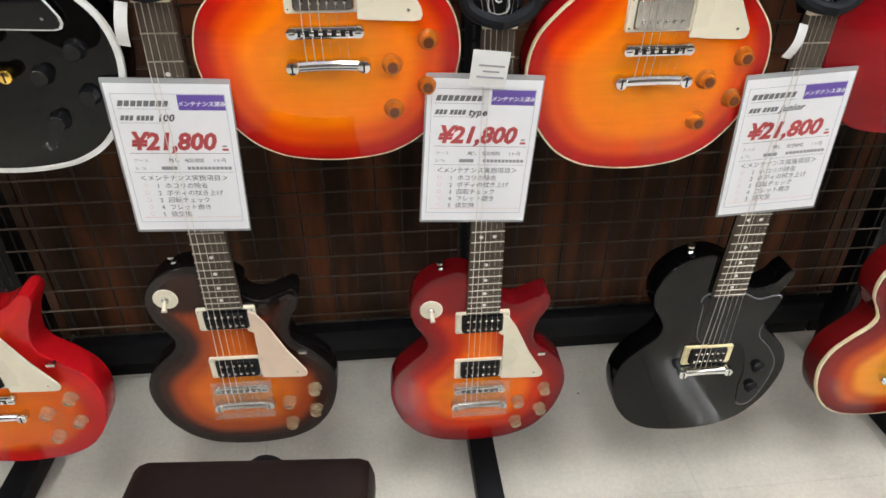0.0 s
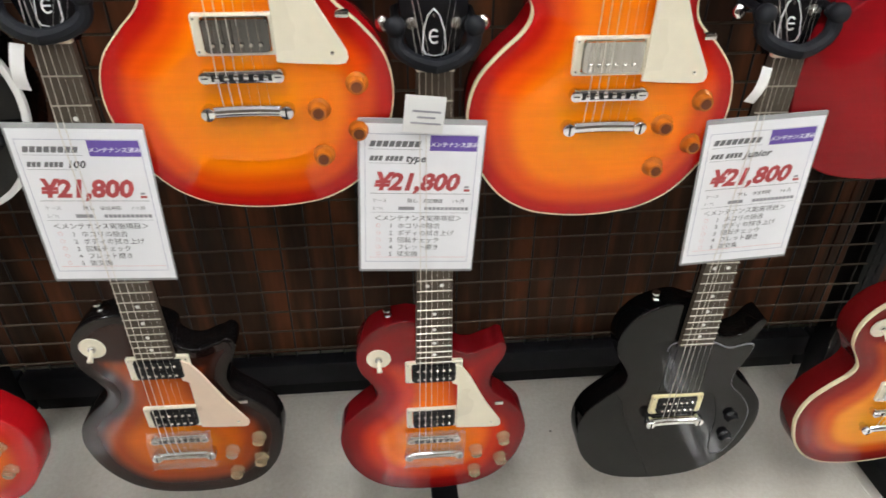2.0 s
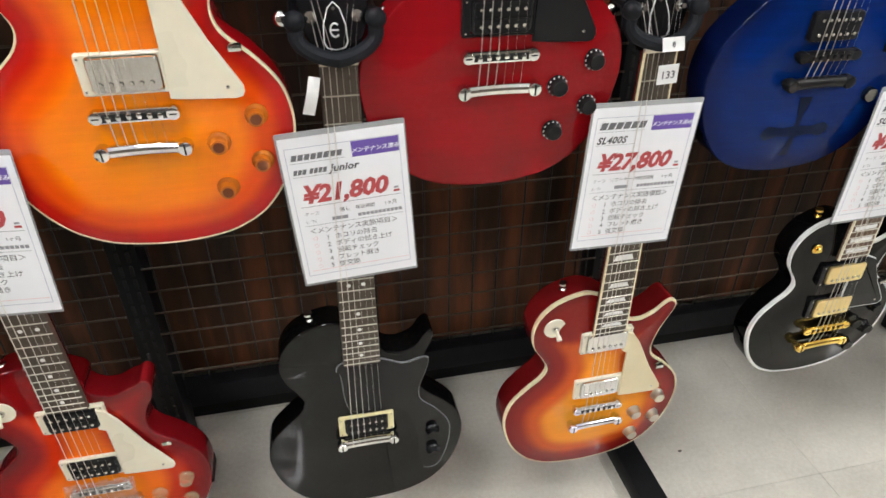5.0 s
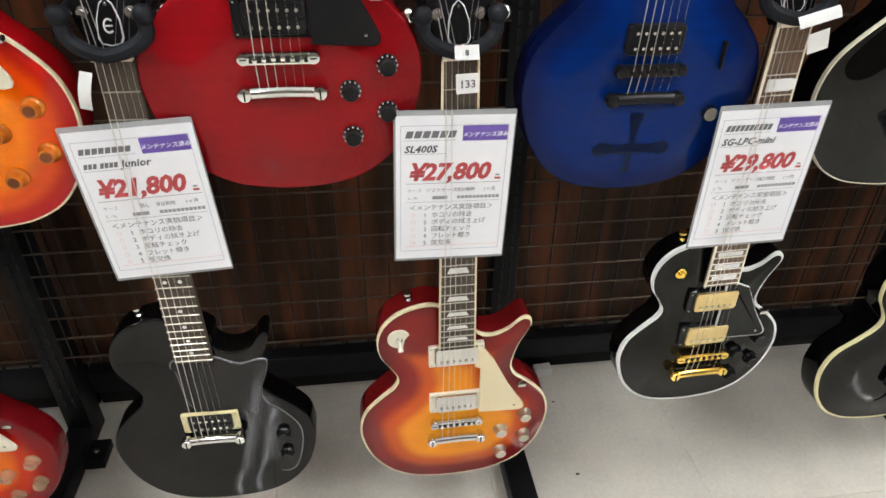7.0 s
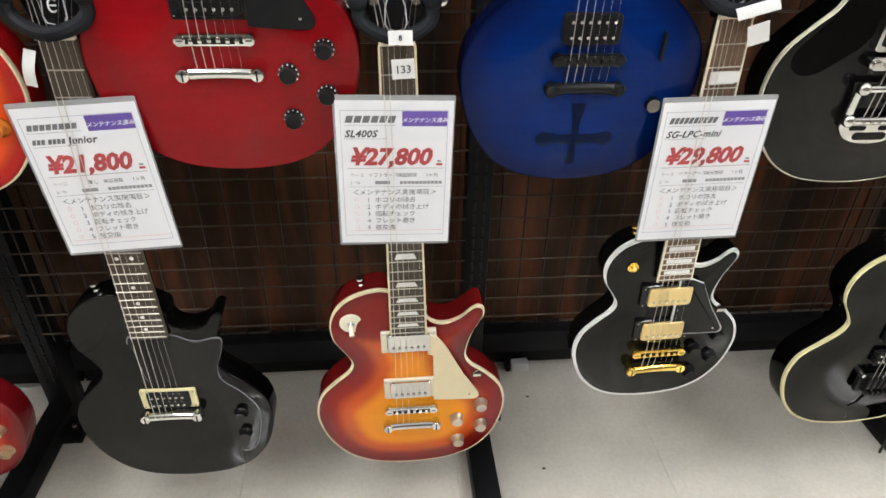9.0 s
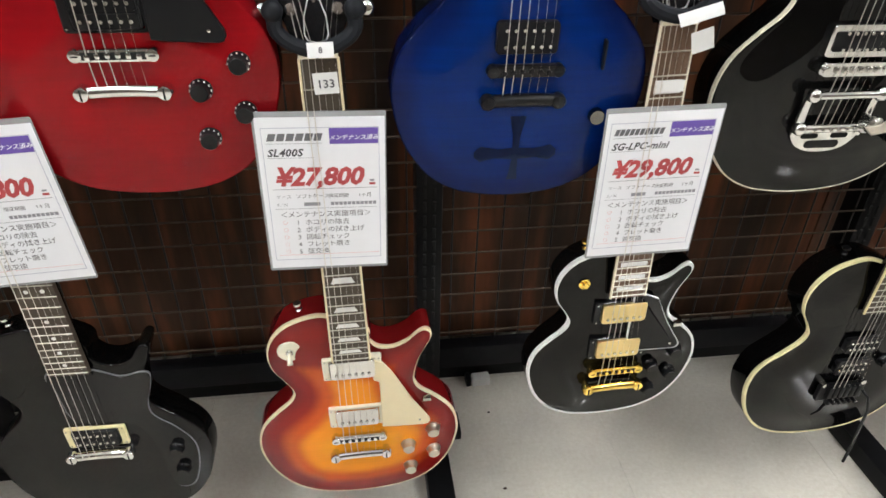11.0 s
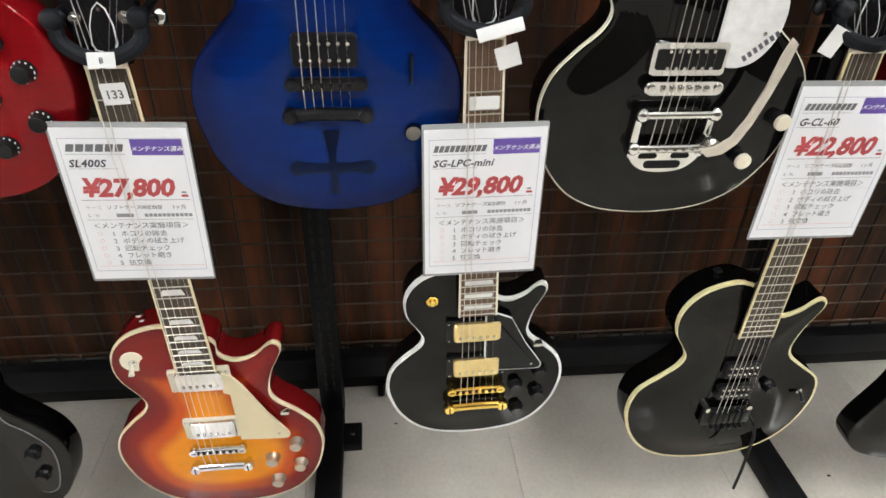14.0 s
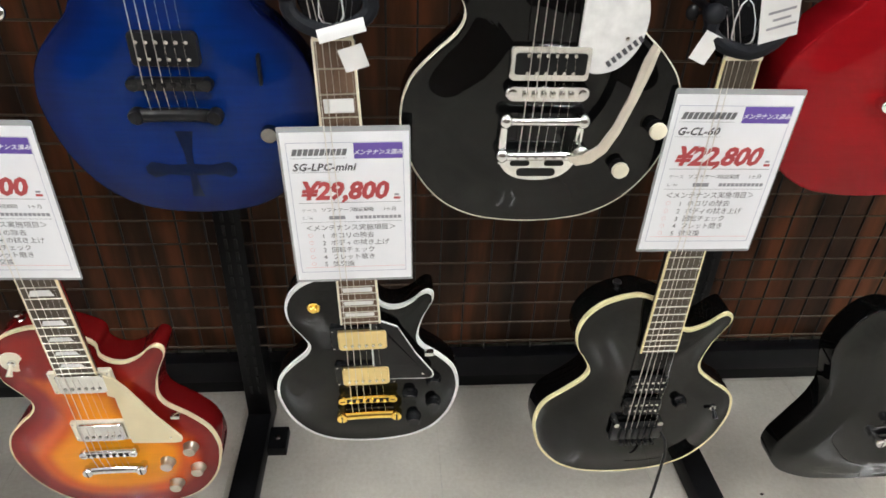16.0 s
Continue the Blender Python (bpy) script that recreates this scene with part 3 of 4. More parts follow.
def pickguard_single(g, sh, sx, sz, y, material, border=None, dv=0):
    pts = [(30, 342), (46, 334), (60, 312), (74, 281), (88, 250), (110, 212), (116, 201), (117, 194), (114, 188.5), (107, 187), (60, 189), (39, 191), (39, 235), (39, 295), (30, 300)]
    pts = [(x * sx * mm, (z * sz + dv) * mm) for x, z in pts]
    if border:
        pts = [(x if x > 47 * sx * mm else min(x, 14 * mm), z) for x, z in pts]
        c = (70 * sx * mm, 240 * sz * mm)
        part("pickguard_edge", slab(bmesh.new(), [(c[0] + (p[0] - c[0]) * 1.05, c[1] + (p[1] - c[1]) * 1.03) for p in pts], y + 1 * mm, y - 1.6 * mm), border, g)
    pg = part("pickguard", slab(bmesh.new(), pts, y + 1 * mm, y - 2.6 * mm, 0.8 * mm), material, g)
    part("pickguard_screw", lathe(bmesh.new(), [(0, -4 * mm), (2 * mm, -3.4 * mm), (2.4 * mm, -2 * mm)], (100 * sx * mm, y, (200 * sz + dv) * mm), 8), M["nickel"], pg)
    x = 117 * sx * mm
    part("guard_bracket", boxed((x - 4 * mm, y + 8 * mm, (238 * sz + dv) * mm), (14 * mm, 10 * mm, 7 * mm), 1.5 * mm), M["nickel"], pg)
    return pg


def strap_button(g, x, z, y, d, metal):
    p = Vector((x, y, z))
    d = Vector(d).normalized()
    b = bmesh.new()
    cyl(b, p - d * 3 * mm, p + d * 11 * mm, 3.6 * mm, 3.6 * mm, 10)
    cyl(b, p + d * 10 * mm, p + d * 13 * mm, 6.6 * mm, 6.0 * mm, 14)
    cyl(b, p, p + d * 2 * mm, 6 * mm, 4 * mm, 14)
    part("strap_button", b, metal, g)


def make_guitar(label, x, y, z, shape, body, lean=3.7, roll=0.0, yaw=0.0, s=1.0, binding=None, bind_w=4.5, side="black", vb=178, scale=628, wood="rosewood", fb_bind=None, dots="dot",
                metal="chrome", guard=None, guard_edge=None, pickups=(), knobs=(), knob_mat="clear_gold", knob_cap=None, knob_kind="hat", numerals=False, tog=None, washer="ivory", tip="ivory",
                bridge="tune", dv=0, guard_dv=0, wr=18.5, tail=138, neck_mat="black", head="open", cover="black", front=0, nframe=22, strap=True, buttons=None, nut_w=43.0, end_w=56.0):
    """One hung electric guitar; the empty sits at the bottom of the body's face."""
    pts, kx, kz, carve, thick = shape
    vb, tail = vb + dv, tail + dv
    pickups = [(p[0] + dv, *p[1:]) for p in pickups]
    knobs = [(a, b + dv) for a, b in knobs]
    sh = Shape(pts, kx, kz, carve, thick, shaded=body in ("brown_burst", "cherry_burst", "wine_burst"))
    g = thing("electric_guitar", pose(x, y, z, lean, roll, yaw), label, "guitar", "guitars hung on the display")
    part("body", sh.mesh(M[body]), None, g)
    if binding:
        part("binding", sh.binding(bind_w), M[binding], g)
    mt = M[metal]
    top = sh.dome(1)
    vb_, sc = vb * mm, scale * mm
    y1, nut, half, end = fretboard(g, top, vb_, sc, M[wood], M[fb_bind] if fb_bind else None, dots, nframe, nut_w, end_w)
    neck(g, 0, top - 3 * mm, vb_, nut, 330 * kz * mm, M[neck_mat])
    hs, tilt = headstock(g, y1 + 7 * mm, nut, M["black"], mt, M[buttons] if buttons else mt, M[cover], head)
    if guard:
        pickguard_single(g, sh, kx, kz, top - 5 * mm, M[guard], M[guard_edge] if guard_edge else None, guard_dv)
    for pz, ring, cov, style, pw, ph in pickups:
        pickup(g, 0, pz * mm, top + 1 * mm, M[ring] if ring else None, M[cov], style, pw, ph, True)
    if bridge == "tune":
        tune_bridge(g, vb_, top, mt)
        stop_tail(g, tail * mm, top, mt)
    elif bridge == "wrap":
        stop_tail(g, vb_, top, mt)
    for kx_, kz_ in knobs:
        ky = sh.y(kx_ * mm, kz_ * mm)
        kb = knob(g, kx_ * mm, kz_ * mm, ky, M[knob_mat], M[knob_cap] if knob_cap else None, knob_kind)
        if numerals:
            number_ring(kb, kx_ * mm, kz_ * mm, ky)
    if tog:
        toggle(g, tog[0] * mm, tog[1] * mm, sh.y(tog[0] * mm, tog[1] * mm), M[washer] if washer else None, M[tip] if tip else None, -1, mt, wr)
    if strap:
        strap_button(g, -70 * kx * mm, 411 * kz * mm, thick * 0.5 * mm, (-0.12, -0.05, 1), mt)
    strings(g, y1, top, nut, vb_, tail * mm if bridge != "wrap" else vb_, tilt, front)
    return g, sh, top, y1, nut


# ---------------------------------------------------------------- structure
def slab_ob(name, x0, x1, y0, y1, z0, z1, material, label, category):
    ob = part(name, boxed(((x0 + x1) / 2, (y0 + y1) / 2, (z0 + z1) / 2), (x1 - x0, y1 - y0, z1 - z0)), material, None, label, smooth=False)
    return tagged(ob, category=category, kind="structure")


RX0, RX1, RY0, RY1, RZ = -4.6, 6.4, -2.1, 3.4, 2.7
floor = slab_ob("floor", RX0, RX1, RY0, RY1, -0.12, -0.004, M["floor"], "pale speckled vinyl tile floor with small scuffs", "floor")
slab_ob("ceiling", RX0, RX1, RY0, RY1, RZ, RZ + 0.1, M["ceilpaint"], "plain white ceiling of the shop", "ceiling")
# unseen wall across the aisle, dark and near so the guitars reflect less light
slab_ob("wall_south", RX0, RX1, RY0 - 0.1, RY0, 0, RZ, M["darkwall"], "plain dark brown unseen wall, set close to dim the guitars' reflections", "wall")
slab_ob("wall_north", RX0, RX1, RY1, RY1 + 0.1, 0, RZ, M["wallpaint"], "plain off-white wall behind the display", "wall")
slab_ob("wall_west", RX0 - 0.1, RX0, RY0 - 0.1, RY1 + 0.1, 0, RZ, M["wallpaint"], "plain off-white end wall", "wall")
slab_ob("wall_east", RX1, RX1 + 0.1, RY0 - 0.1, RY1 + 0.1, 0, RZ, M["wallpaint"], "plain off-white end wall", "wall")

def ceiling_light(x, y, long_x=True):
    t = thing("ceiling_light", pose(x, y, RZ, 0, 0, 0 if long_x else 90), "white ceiling light with two bare fluorescent tubes", "lamp", "ceiling lights")
    part("light_housing", boxed((0, 0, -0.03), (1.25, 0.30, 0.06), 0.006), M["white"], t)
    for s in (-1, 1):
        part("fluorescent_tube", cyl(bmesh.new(), (-0.6, s * 0.07, -0.085), (0.6, s * 0.07, -0.085), 0.013, seg=12), M["tube"], t)
        for e in (-1, 1):
            part("lamp_holder", boxed((e * 0.61, s * 0.07, -0.08), (0.02, 0.034, 0.05), 0.003), M["white"], t)


for lx in (-2.2, 0.0, 2.2, 4.4):
    for ly in (0.1, -1.4):
        ceiling_light(lx, ly, False)

# unseen header, added to keep the ceiling light off the rack's back
slab_ob("wall_header", RX0, RX1, 0.87, 1.32, 1.38, RZ, M["darkwall"], "plain dark unseen header, added to shade the back of the display rack", "wall")
# display rack: backing boards, posts, grid panels
GRID_Y, POSTS = 1.13, (-2.65, -1.71, -0.77, 0.17, 1.105, 2.045, 2.985, 3.925)


def backing_board(x0, x1):
    t = part("backing_board", boxed(((x0 + x1) / 2, 1.275, 0.75), (x1 - x0 - 0.004, 0.02, 1.26), 0.001), M["panel"], None, "dark red-brown wood-grain backing board behind the grid", smooth=False)
    tagged(t, category="panel", group="backing boards")


for a, b in zip(POSTS, POSTS[1:]):
    backing_board(a, b)


def base_rail(x0, x1):
    t = thing("base_rail", pose((x0 + x1) / 2, 1.25, 0), "dark grey steel base rail of the display rack", "rail", "base rails")
    w = x1 - x0 - 0.006
    part("rail_face", boxed((0, -0.012, 0.09), (w, 0.04, 0.062), 0.004), M["rail"], t)
    part("kick_plate", boxed((0, 0.012, 0.0295), (w, 0.03, 0.059), 0.002), M["post"], t)


for a, b in zip(POSTS, POSTS[1:]):
    base_rail(a, b)


def rack_post(x):
    t = thing("rack_post", pose(x, 1.16, 0), "black slotted steel rack post with a floor foot", "post", "rack posts")
    part("upright", boxed((0, 0, 0.69), (0.05, 0.06, 1.38), 0.002), M["post"], t)
    # punched slots are uncut: black bars carry their inner shade
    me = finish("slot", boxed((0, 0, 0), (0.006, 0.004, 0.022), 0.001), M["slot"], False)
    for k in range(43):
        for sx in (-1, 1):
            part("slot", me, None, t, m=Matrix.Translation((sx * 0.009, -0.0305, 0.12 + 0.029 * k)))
    part("foot", boxed((0, -0.225, 0.0225), (0.052, 0.41, 0.045), 0.003), M["post"], t)
    part("foot_cap", boxed((0, -0.4315, 0.0225), (0.050, 0.006, 0.043), 0.002), M["rubber"], t)
    pl = part("bolt_plate", boxed((0.044, -0.08, 0.012), (0.044, 0.062, 0.024), 0.002), M["post"], t)
    part("bolt", lathe(bmesh.new(), [(0, 0.004), (0.005, 0.003), (0.007, 0)], (0, 0, 0), 10), M["nickel"], pl, m=Matrix.Translation((0.044, -0.08, 0.024)) @ Matrix.Rotation(radians(90), 4, "X"))


for px in POSTS:
    rack_post(px)


def grid_panel(x0, x1, z0=0.25, z1=1.36):
    t = thing("grid_panel", pose((x0 + x1) / 2, GRID_Y, z0), "dark wire grid display panel with square mesh", "grid panel", "grid panels")
    w = x1 - x0 - 0.05
    nx, nz = int(w / 0.05), int((z1 - z0) / 0.05)
    # verticals take the shaded tone, cross wires the tone that catches light
    v = finish("vertical_wire", cyl(bmesh.new(), (0, 0, -0.022), (0, 0, z1 - z0), 0.0020, seg=6), M["wire_shaded"])
    h = finish("cross_wire", cyl(bmesh.new(), (-w / 2, 0, 0), (w / 2, 0, 0), 0.0022, seg=6), M["wire"])
    for k in range(nx + 1):
        part("vertical_wire", v, None, t, m=Matrix.Translation((-nx * 0.025 + 0.05 * k, 0, 0)))
    for k in range(nz + 1):
        part("cross_wire", h, None, t, m=Matrix.Translation((0, -0.0042, 0.05 * k)))


for a, b in zip(POSTS, POSTS[1:]):
    grid_panel(a, b)

# ---------------------------------------------------------------- guitars
LP = (SINGLE, 1.0, 1.0, 9.0, 50.0)
FLAT = (STUB, 0.95, 0.97, 1.5, 44.0)
SLIMFLAT = (SLIM, 0.98, 1.02, 1.5, 44.0)
K4 = ((120, 162), (76, 134), (119, 105), (76, 76))
KG = ((122, 158), (80, 127), (123, 103), (82, 69))
KF = ((119, 143), (73, 115), (116, 90), (72, 61))
UL = (SINGLE, 0.97, 1.0, 9.0, 50.0)
LOW_LEAN, HIGH_LEAN = 2.0, 3.7
YL, YU = 0.832, 0.806


def hum(ring, cover, style, z2=220, z1=326, w=89, h=44):
    return ((z2, ring, cover, style, w, h), (z1, ring, cover, style, w, h))


def low_guitar(*a, **kw):
    return make_guitar(*a, lean=LOW_LEAN, **kw)


G = []
G.append(low_guitar("bright cherry sunburst electric guitar with ivory pickguard", -0.66, YL, 0.189, LP, "bright_cherry_burst", guard="ivory", pickups=hum("ivory", "black_satin", "open"), knobs=K4, tog=(-85, 343), neck_mat="mahogany", front=2))
G.append(low_guitar("tobacco sunburst electric guitar with pinkish cream pickguard", -0.264, YL, 0.193, FLAT, "brown_burst", roll=0.6, dv=-5, metal="nickel", vb=160, tail=122, guard_dv=-9, guard="pinkcream", pickups=hum("ivory", "black_satin", "open", 205, 310), knobs=KF, tog=(-85, 346), front=2))
G.append(low_guitar("dark cherry sunburst electric guitar with ivory pickguard", 0.142, YL, 0.156, FLAT, "cherry_burst", roll=0.2, dv=-7, metal="nickel", vb=160, tail=122, guard_dv=-11, guard="ivory", pickups=hum("ivory", "black_satin", "open", 205, 310), knobs=KF, tog=(-84, 332), neck_mat="mahogany", front=2))
G.append(low_guitar("plain black electric guitar with one cream-ringed pickup", 0.552, YL, 0.142, SLIMFLAT, "gbody", roll=0.3, vb=174, pickups=((208, "yellowed", "black_satin", "open", 89, 42),), knobs=((110, 164), (111, 113)), knob_mat="black", bridge="wrap", front=2))
G.append(low_guitar("cream-bound wine sunburst electric guitar with covered pickups", 0.958, YL, 0.143, LP, "wine_burst", roll=-1.2, vb=167, tail=127, guard_dv=-7, binding="cream", bind_w=3.2, guard="cream", pickups=hum("ivory", "chrome", "cover", 212, 319), knobs=KG, knob_mat="aged_metal", tog=(-89, 356), fb_bind="cream", dots="block", neck_mat="mahogany", front=2))
G.append(low_guitar("small black electric guitar with white binding and gold hardware", 1.372, YL - 0.012, 0.303, (SINGLE, 0.85, 0.83, 8.0, 42.0), "gbody", roll=-2.2, binding="white", guard="black", guard_edge="white", metal="gold", pickups=((167, "black", "gold_cover", "cover", 91, 43), (239, "black", "gold_cover", "cover", 91, 43)), vb=122, tail=86, scale=545,
                     knobs=((101, 142), (64, 117), (100, 92), (68, 61)), knob_mat="black", tog=(-64, 293), washer="gold", wr=9, tip=None, wood="rosewood_light", fb_bind="ivory", dots="box", front=2, end_w=54))
G.append(low_guitar("black electric guitar with yellowed binding and locking tremolo", 1.818, YL + 0.004, 0.180, (WAISTED, 1.0, 1.0, 9.0, 50.0), "gbody", roll=-0.8, binding="yellowed", metal="black_satin", pickups=((243, None, "black_satin", "open", 80, 34), (192, None, "black_satin", "open", 80, 34)), knobs=((64, 194),), knob_mat="black", tog=None, fb_bind="yellowed", dots="none", vb=143, tail=122, bridge="none", front=2, nframe=22))
G.append(low_guitar("black double-cutaway electric guitar with thin horns", 2.305, YL, 0.138, (WIDE, 1.0, 1.0, 11.0, 40.0), "gbody", pickups=hum(None, "black_satin", "open"), knobs=((110, 120), (120, 80)), knob_mat="black", front=0))
G.append(make_guitar("black electric guitar with wide white binding", -0.471, YU, 0.765, LP, "gbody", binding="white", bind_w=7, metal="gold", guard="black", guard_edge="white", pickups=hum("black", "gold_cover", "cover"), knobs=K4, knob_mat="black", wood="ebony", fb_bind="white", dots="box"))
G.append(make_guitar("amber cherry sunburst electric guitar with ivory pickguard", -0.063, YU, 0.765, UL, "amber_burst", binding="cream", bind_w=1.6, guard="ivory", pickups=hum("ivory", "smoked", "cover"), knobs=K4, knob_mat="amber", knob_cap="amber_top", tog=(-85, 343), dots="block", neck_mat="mahogany"))
G.append(make_guitar("cream-bound amber cherry sunburst electric guitar", 0.341, YU, 0.734, UL, "amber_burst", binding="cream", bind_w=2.2, guard="ivory", pickups=hum("ivory", "nickel", "cover"), knobs=K4, knob_mat="amber", knob_cap="amber_top", tog=(-85, 343), dots="block", fb_bind="cream", neck_mat="mahogany"))
G.append(make_guitar("wine red electric guitar with black pickguard", 0.736, YU, 0.771, UL, "red", guard="black_satin", pickups=hum("black_satin", "black_satin", "open"), knobs=K4, knob_mat="black_satin", numerals=True, tog=(-85, 343), dots="block", neck_mat="mahogany"))
G.append(make_guitar("deep blue electric guitar with black hardware", 1.172, YU, 0.746, (SINGLE, 0.93, 1.0, 8.0, 46.0), "blue", metal="black_satin", pickups=hum(None, "rail", "two", z2=212, z1=318, w=92), knobs=(), tail=140, vb=176, dots="dot"))
G.append(make_guitar("black electric guitar with cream binding and vibrato arm", 1.583, YU, 0.731, (SINGLE, 1.01, 1.0, 7.0, 48.0), "gbody", binding="ivory", bind_w=1.7, pickups=((217, None, "chrome", "slotted", 118, 48), (326, None, "chrome", "slotted", 118, 48)), knobs=((103, 86), (140, 137)), knob_mat="black", knob_cap="ivory", knob_kind="barrel", bridge="none", tail=110, vb=184, dots="block"))
G.append(make_guitar("plain red electric guitar hung at the rack's end", 2.035, YU, 0.765, (SINGLE, 1.06, 1.0, 4.0, 60.0), "red", guard="black_satin", pickups=hum("black_satin", "black_satin", "open"), knobs=K4, knob_mat="black_satin", neck_mat="mahogany"))

# --- clear wrap left round the bridge and tailpiece
film = mat("clear_wrap", (0.72, 0.66, 0.58), 0.22, vary=0.12, scale=140, bump=0.6)
film.node_tree.nodes["Principled BSDF"].inputs["Alpha"].default_value = 0.20
for k in (1, 2):
    b = bmesh.new()
    top = G[k][2]
    rows = []
    for z, y in ((182, -14), (176, -20), (162, -22), (140, -23), (112, -25), (103, -23), (99, -8)):
        rows.append([b.verts.new(((x + 2.5 * math.sin(z * 0.9 + x)) * mm, top + (y + 1.6 * math.sin(x * 0.31 + z * 0.2)) * mm, (z - 6) * mm)) for x in range(-50, 51, 10)])
    for p, q in zip(rows, rows[1:]):
        for c in range(10):
            b.faces.new((p[c], p[c + 1], q[c + 1], q[c]))
    bmesh.ops.solidify(b, geom=b.faces[:], thickness=0.2 * mm)
    part("protective_wrap", b, film, G[k][0], "crumpled clear plastic wrap over the bridge")

# --- pale emblem on three rod covers
for k in (1, 2, 3):
    hs = [o for o in G[k][0].children if o.name.startswith("headstock")][0]
    eb = tube(bmesh.new(), [(5 * mm * math.cos(a), -2.2 * mm, 34 * mm + 7 * mm * math.sin(a)) for a in [radians(45 + 270 * q / 14) for q in range(15)]], 1.1 * mm, 6)
    tube(eb, [(-4 * mm, -2.2 * mm, 34 * mm), (4 * mm, -2.2 * mm, 34 * mm)], 1.0 * mm, 6)
    part("emblem", eb, M["white"], hs)

# --- parts that only one guitar has
g3, sh3, top3 = G[3][0], G[3][1], G[3][2]
pg = smooth_loop([(-34, 318), (-40, 330), (-34, 345), (-10, 350), (30, 345), (62, 330), (92, 336), (104, 330), (98, 300), (88, 268), (92, 240), (118, 212), (140, 172), (138, 120), (122, 70), (96, 66), (86, 110), (84, 160), (60, 225), (0, 228), (-28, 250)], 4)
# grey edge plate: the bevel's highlight is painted into its colour
part("pickguard_edge", slab(bmesh.new(), [(x * mm, z * mm) for x, z in pg], 0, -1.9 * mm, 0.2 * mm), mat("guard_edge_highlight", (0.16, 0.16, 0.17), 0.3, vary=0.2), g3)
part("pickguard", slab(bmesh.new(), [((40 + (x - 40) * 0.985) * mm, (210 + (z - 210) * 0.985) * mm) for x, z in pg], -0.8 * mm, -2.6 * mm, 1.1 * mm), M["black"], g3, "glossy black pickguard")

g6, top6 = G[6][0], G[6][2]
tr = part("tremolo", boxed((0, top6 - 7 * mm, 118 * mm), (0.088, 0.010, 0.036), 2 * mm), M["black_satin"], g6, "black locking tremolo", Matrix.Translation((0, 0, 0.014)))
for k in range(6):
    part("saddle", boxed(((k - 2.5) * 10.6 * mm, top6 - 15 * mm, 124 * mm), (8.5 * mm, 9 * mm, 26 * mm), 1.5 * mm), M["black_satin"], tr)
    part("fine_tuner", lathe(bmesh.new(), [(0, -24 * mm), (3.4 * mm, -23.5 * mm), (3.6 * mm, -14 * mm)], ((k - 2.5) * 10.6 * mm, top6, 102 * mm), 10), M["black_satin"], tr)
for sx in (-1, 1):
    part("pivot_post", lathe(bmesh.new(), [(0, -13 * mm), (5 * mm, -12.6 * mm), (5.4 * mm, 0)], (sx * 37 * mm, top6, 138 * mm), 12), M["nickel"], tr)
part("tremolo_arm", tube(bmesh.new(), [(42 * mm, top6 - 8 * mm, 118 * mm), (46 * mm, top6 - 26 * mm, 112 * mm), (47 * mm, top6 - 36 * mm, 90 * mm), (42 * mm, top6 - 46 * mm, 10 * mm), (40 * mm, top6 - 48 * mm, -38 * mm)], 2.6 * mm, 8), M["black_satin"], tr)
toggle(g6, 130 * mm, 170 * mm, -0.002, None, M["black_satin"], -1, M["nickel"])

g12, top12 = G[12][0], G[12][2]
stain = mat("dark_blue_residue", (0.001, 0.006, 0.030), 0.45, vary=0.3, spec=0.1)
cross = [(-7, 26), (7, 26), (5, 40), (4, 58), (26, 60), (44, 55), (52, 62), (52, 70), (44, 77), (26, 72), (4, 74), (5, 100), (10, 116), (-10, 116), (-5, 100), (-4, 74), (-26, 72), (-44, 77), (-52, 70), (-52, 62), (-44, 55), (-26, 60), (-4, 58), (-5, 40)]


def top_patch(name, pts, sh, material, parent, lift, label, dx=0.0):
    """A thin film that follows the curve of a body's top."""
    b = bmesh.new()
    n = len(pts)
    P = [np.array(p, float) * mm for p in pts]
    c = sum(P) / n
    rings = []
    for s in (1.0, 0.75, 0.5, 0.25):
        rings.append([b.verts.new((q[0] + dx, sh.y(q[0] + dx, q[1]) - lift, q[1])) for q in [c + (p - c) * s for p in P]])
    mid = b.verts.new((c[0] + dx, sh.y(c[0] + dx, c[1]) - lift, c[1]))
    for a, d in zip(rings, rings[1:]):
        for k in range(n):
            b.faces.new((a[k], a[(k + 1) % n], d[(k + 1) % n], d[k]))
    for k in range(n):
        b.faces.new((rings[-1][k], rings[-1][(k + 1) % n], mid))
    return part(name, b, material, parent, label)


top_patch("cross_mark", cross, G[12][1], stain, g12, 0.0007, "dark cross-shaped mark on the blue top")
part("switch_lever", boxed((94 * mm, -7 * mm, 189 * mm), (3 * mm, 12 * mm, 34 * mm), 1 * mm), M["black_satin"], g12)
part("knob", lathe(bmesh.new(), [(10 * mm, 1 * mm), (10 * mm, -14 * mm), (9 * mm, -16 * mm), (0, -16 * mm)], (96 * mm, 0, 114 * mm), 18), M["smoked"], g12)

# vibrato tailpiece, bridge and pearl guard of the black bound guitar
g13, top13 = G[13][0], G[13][2]
br = part("bridge", slab(bmesh.new(), rounded(0, 171 * mm, 96 * mm, 17 * mm, 8 * mm, 6), top13 - 5 * mm, top13 - 14 * mm, 1.5 * mm), M["chrome"], g13, m=Matrix.Translation((0, 0, 0.013)))
for k in range(6):
    part("saddle", boxed(((k - 2.5) * 10.4 * mm, top13 - 15.5 * mm, 171 * mm), (6 * mm, 4 * mm, 7 * mm), 0.8 * mm), M["nickel"], br)
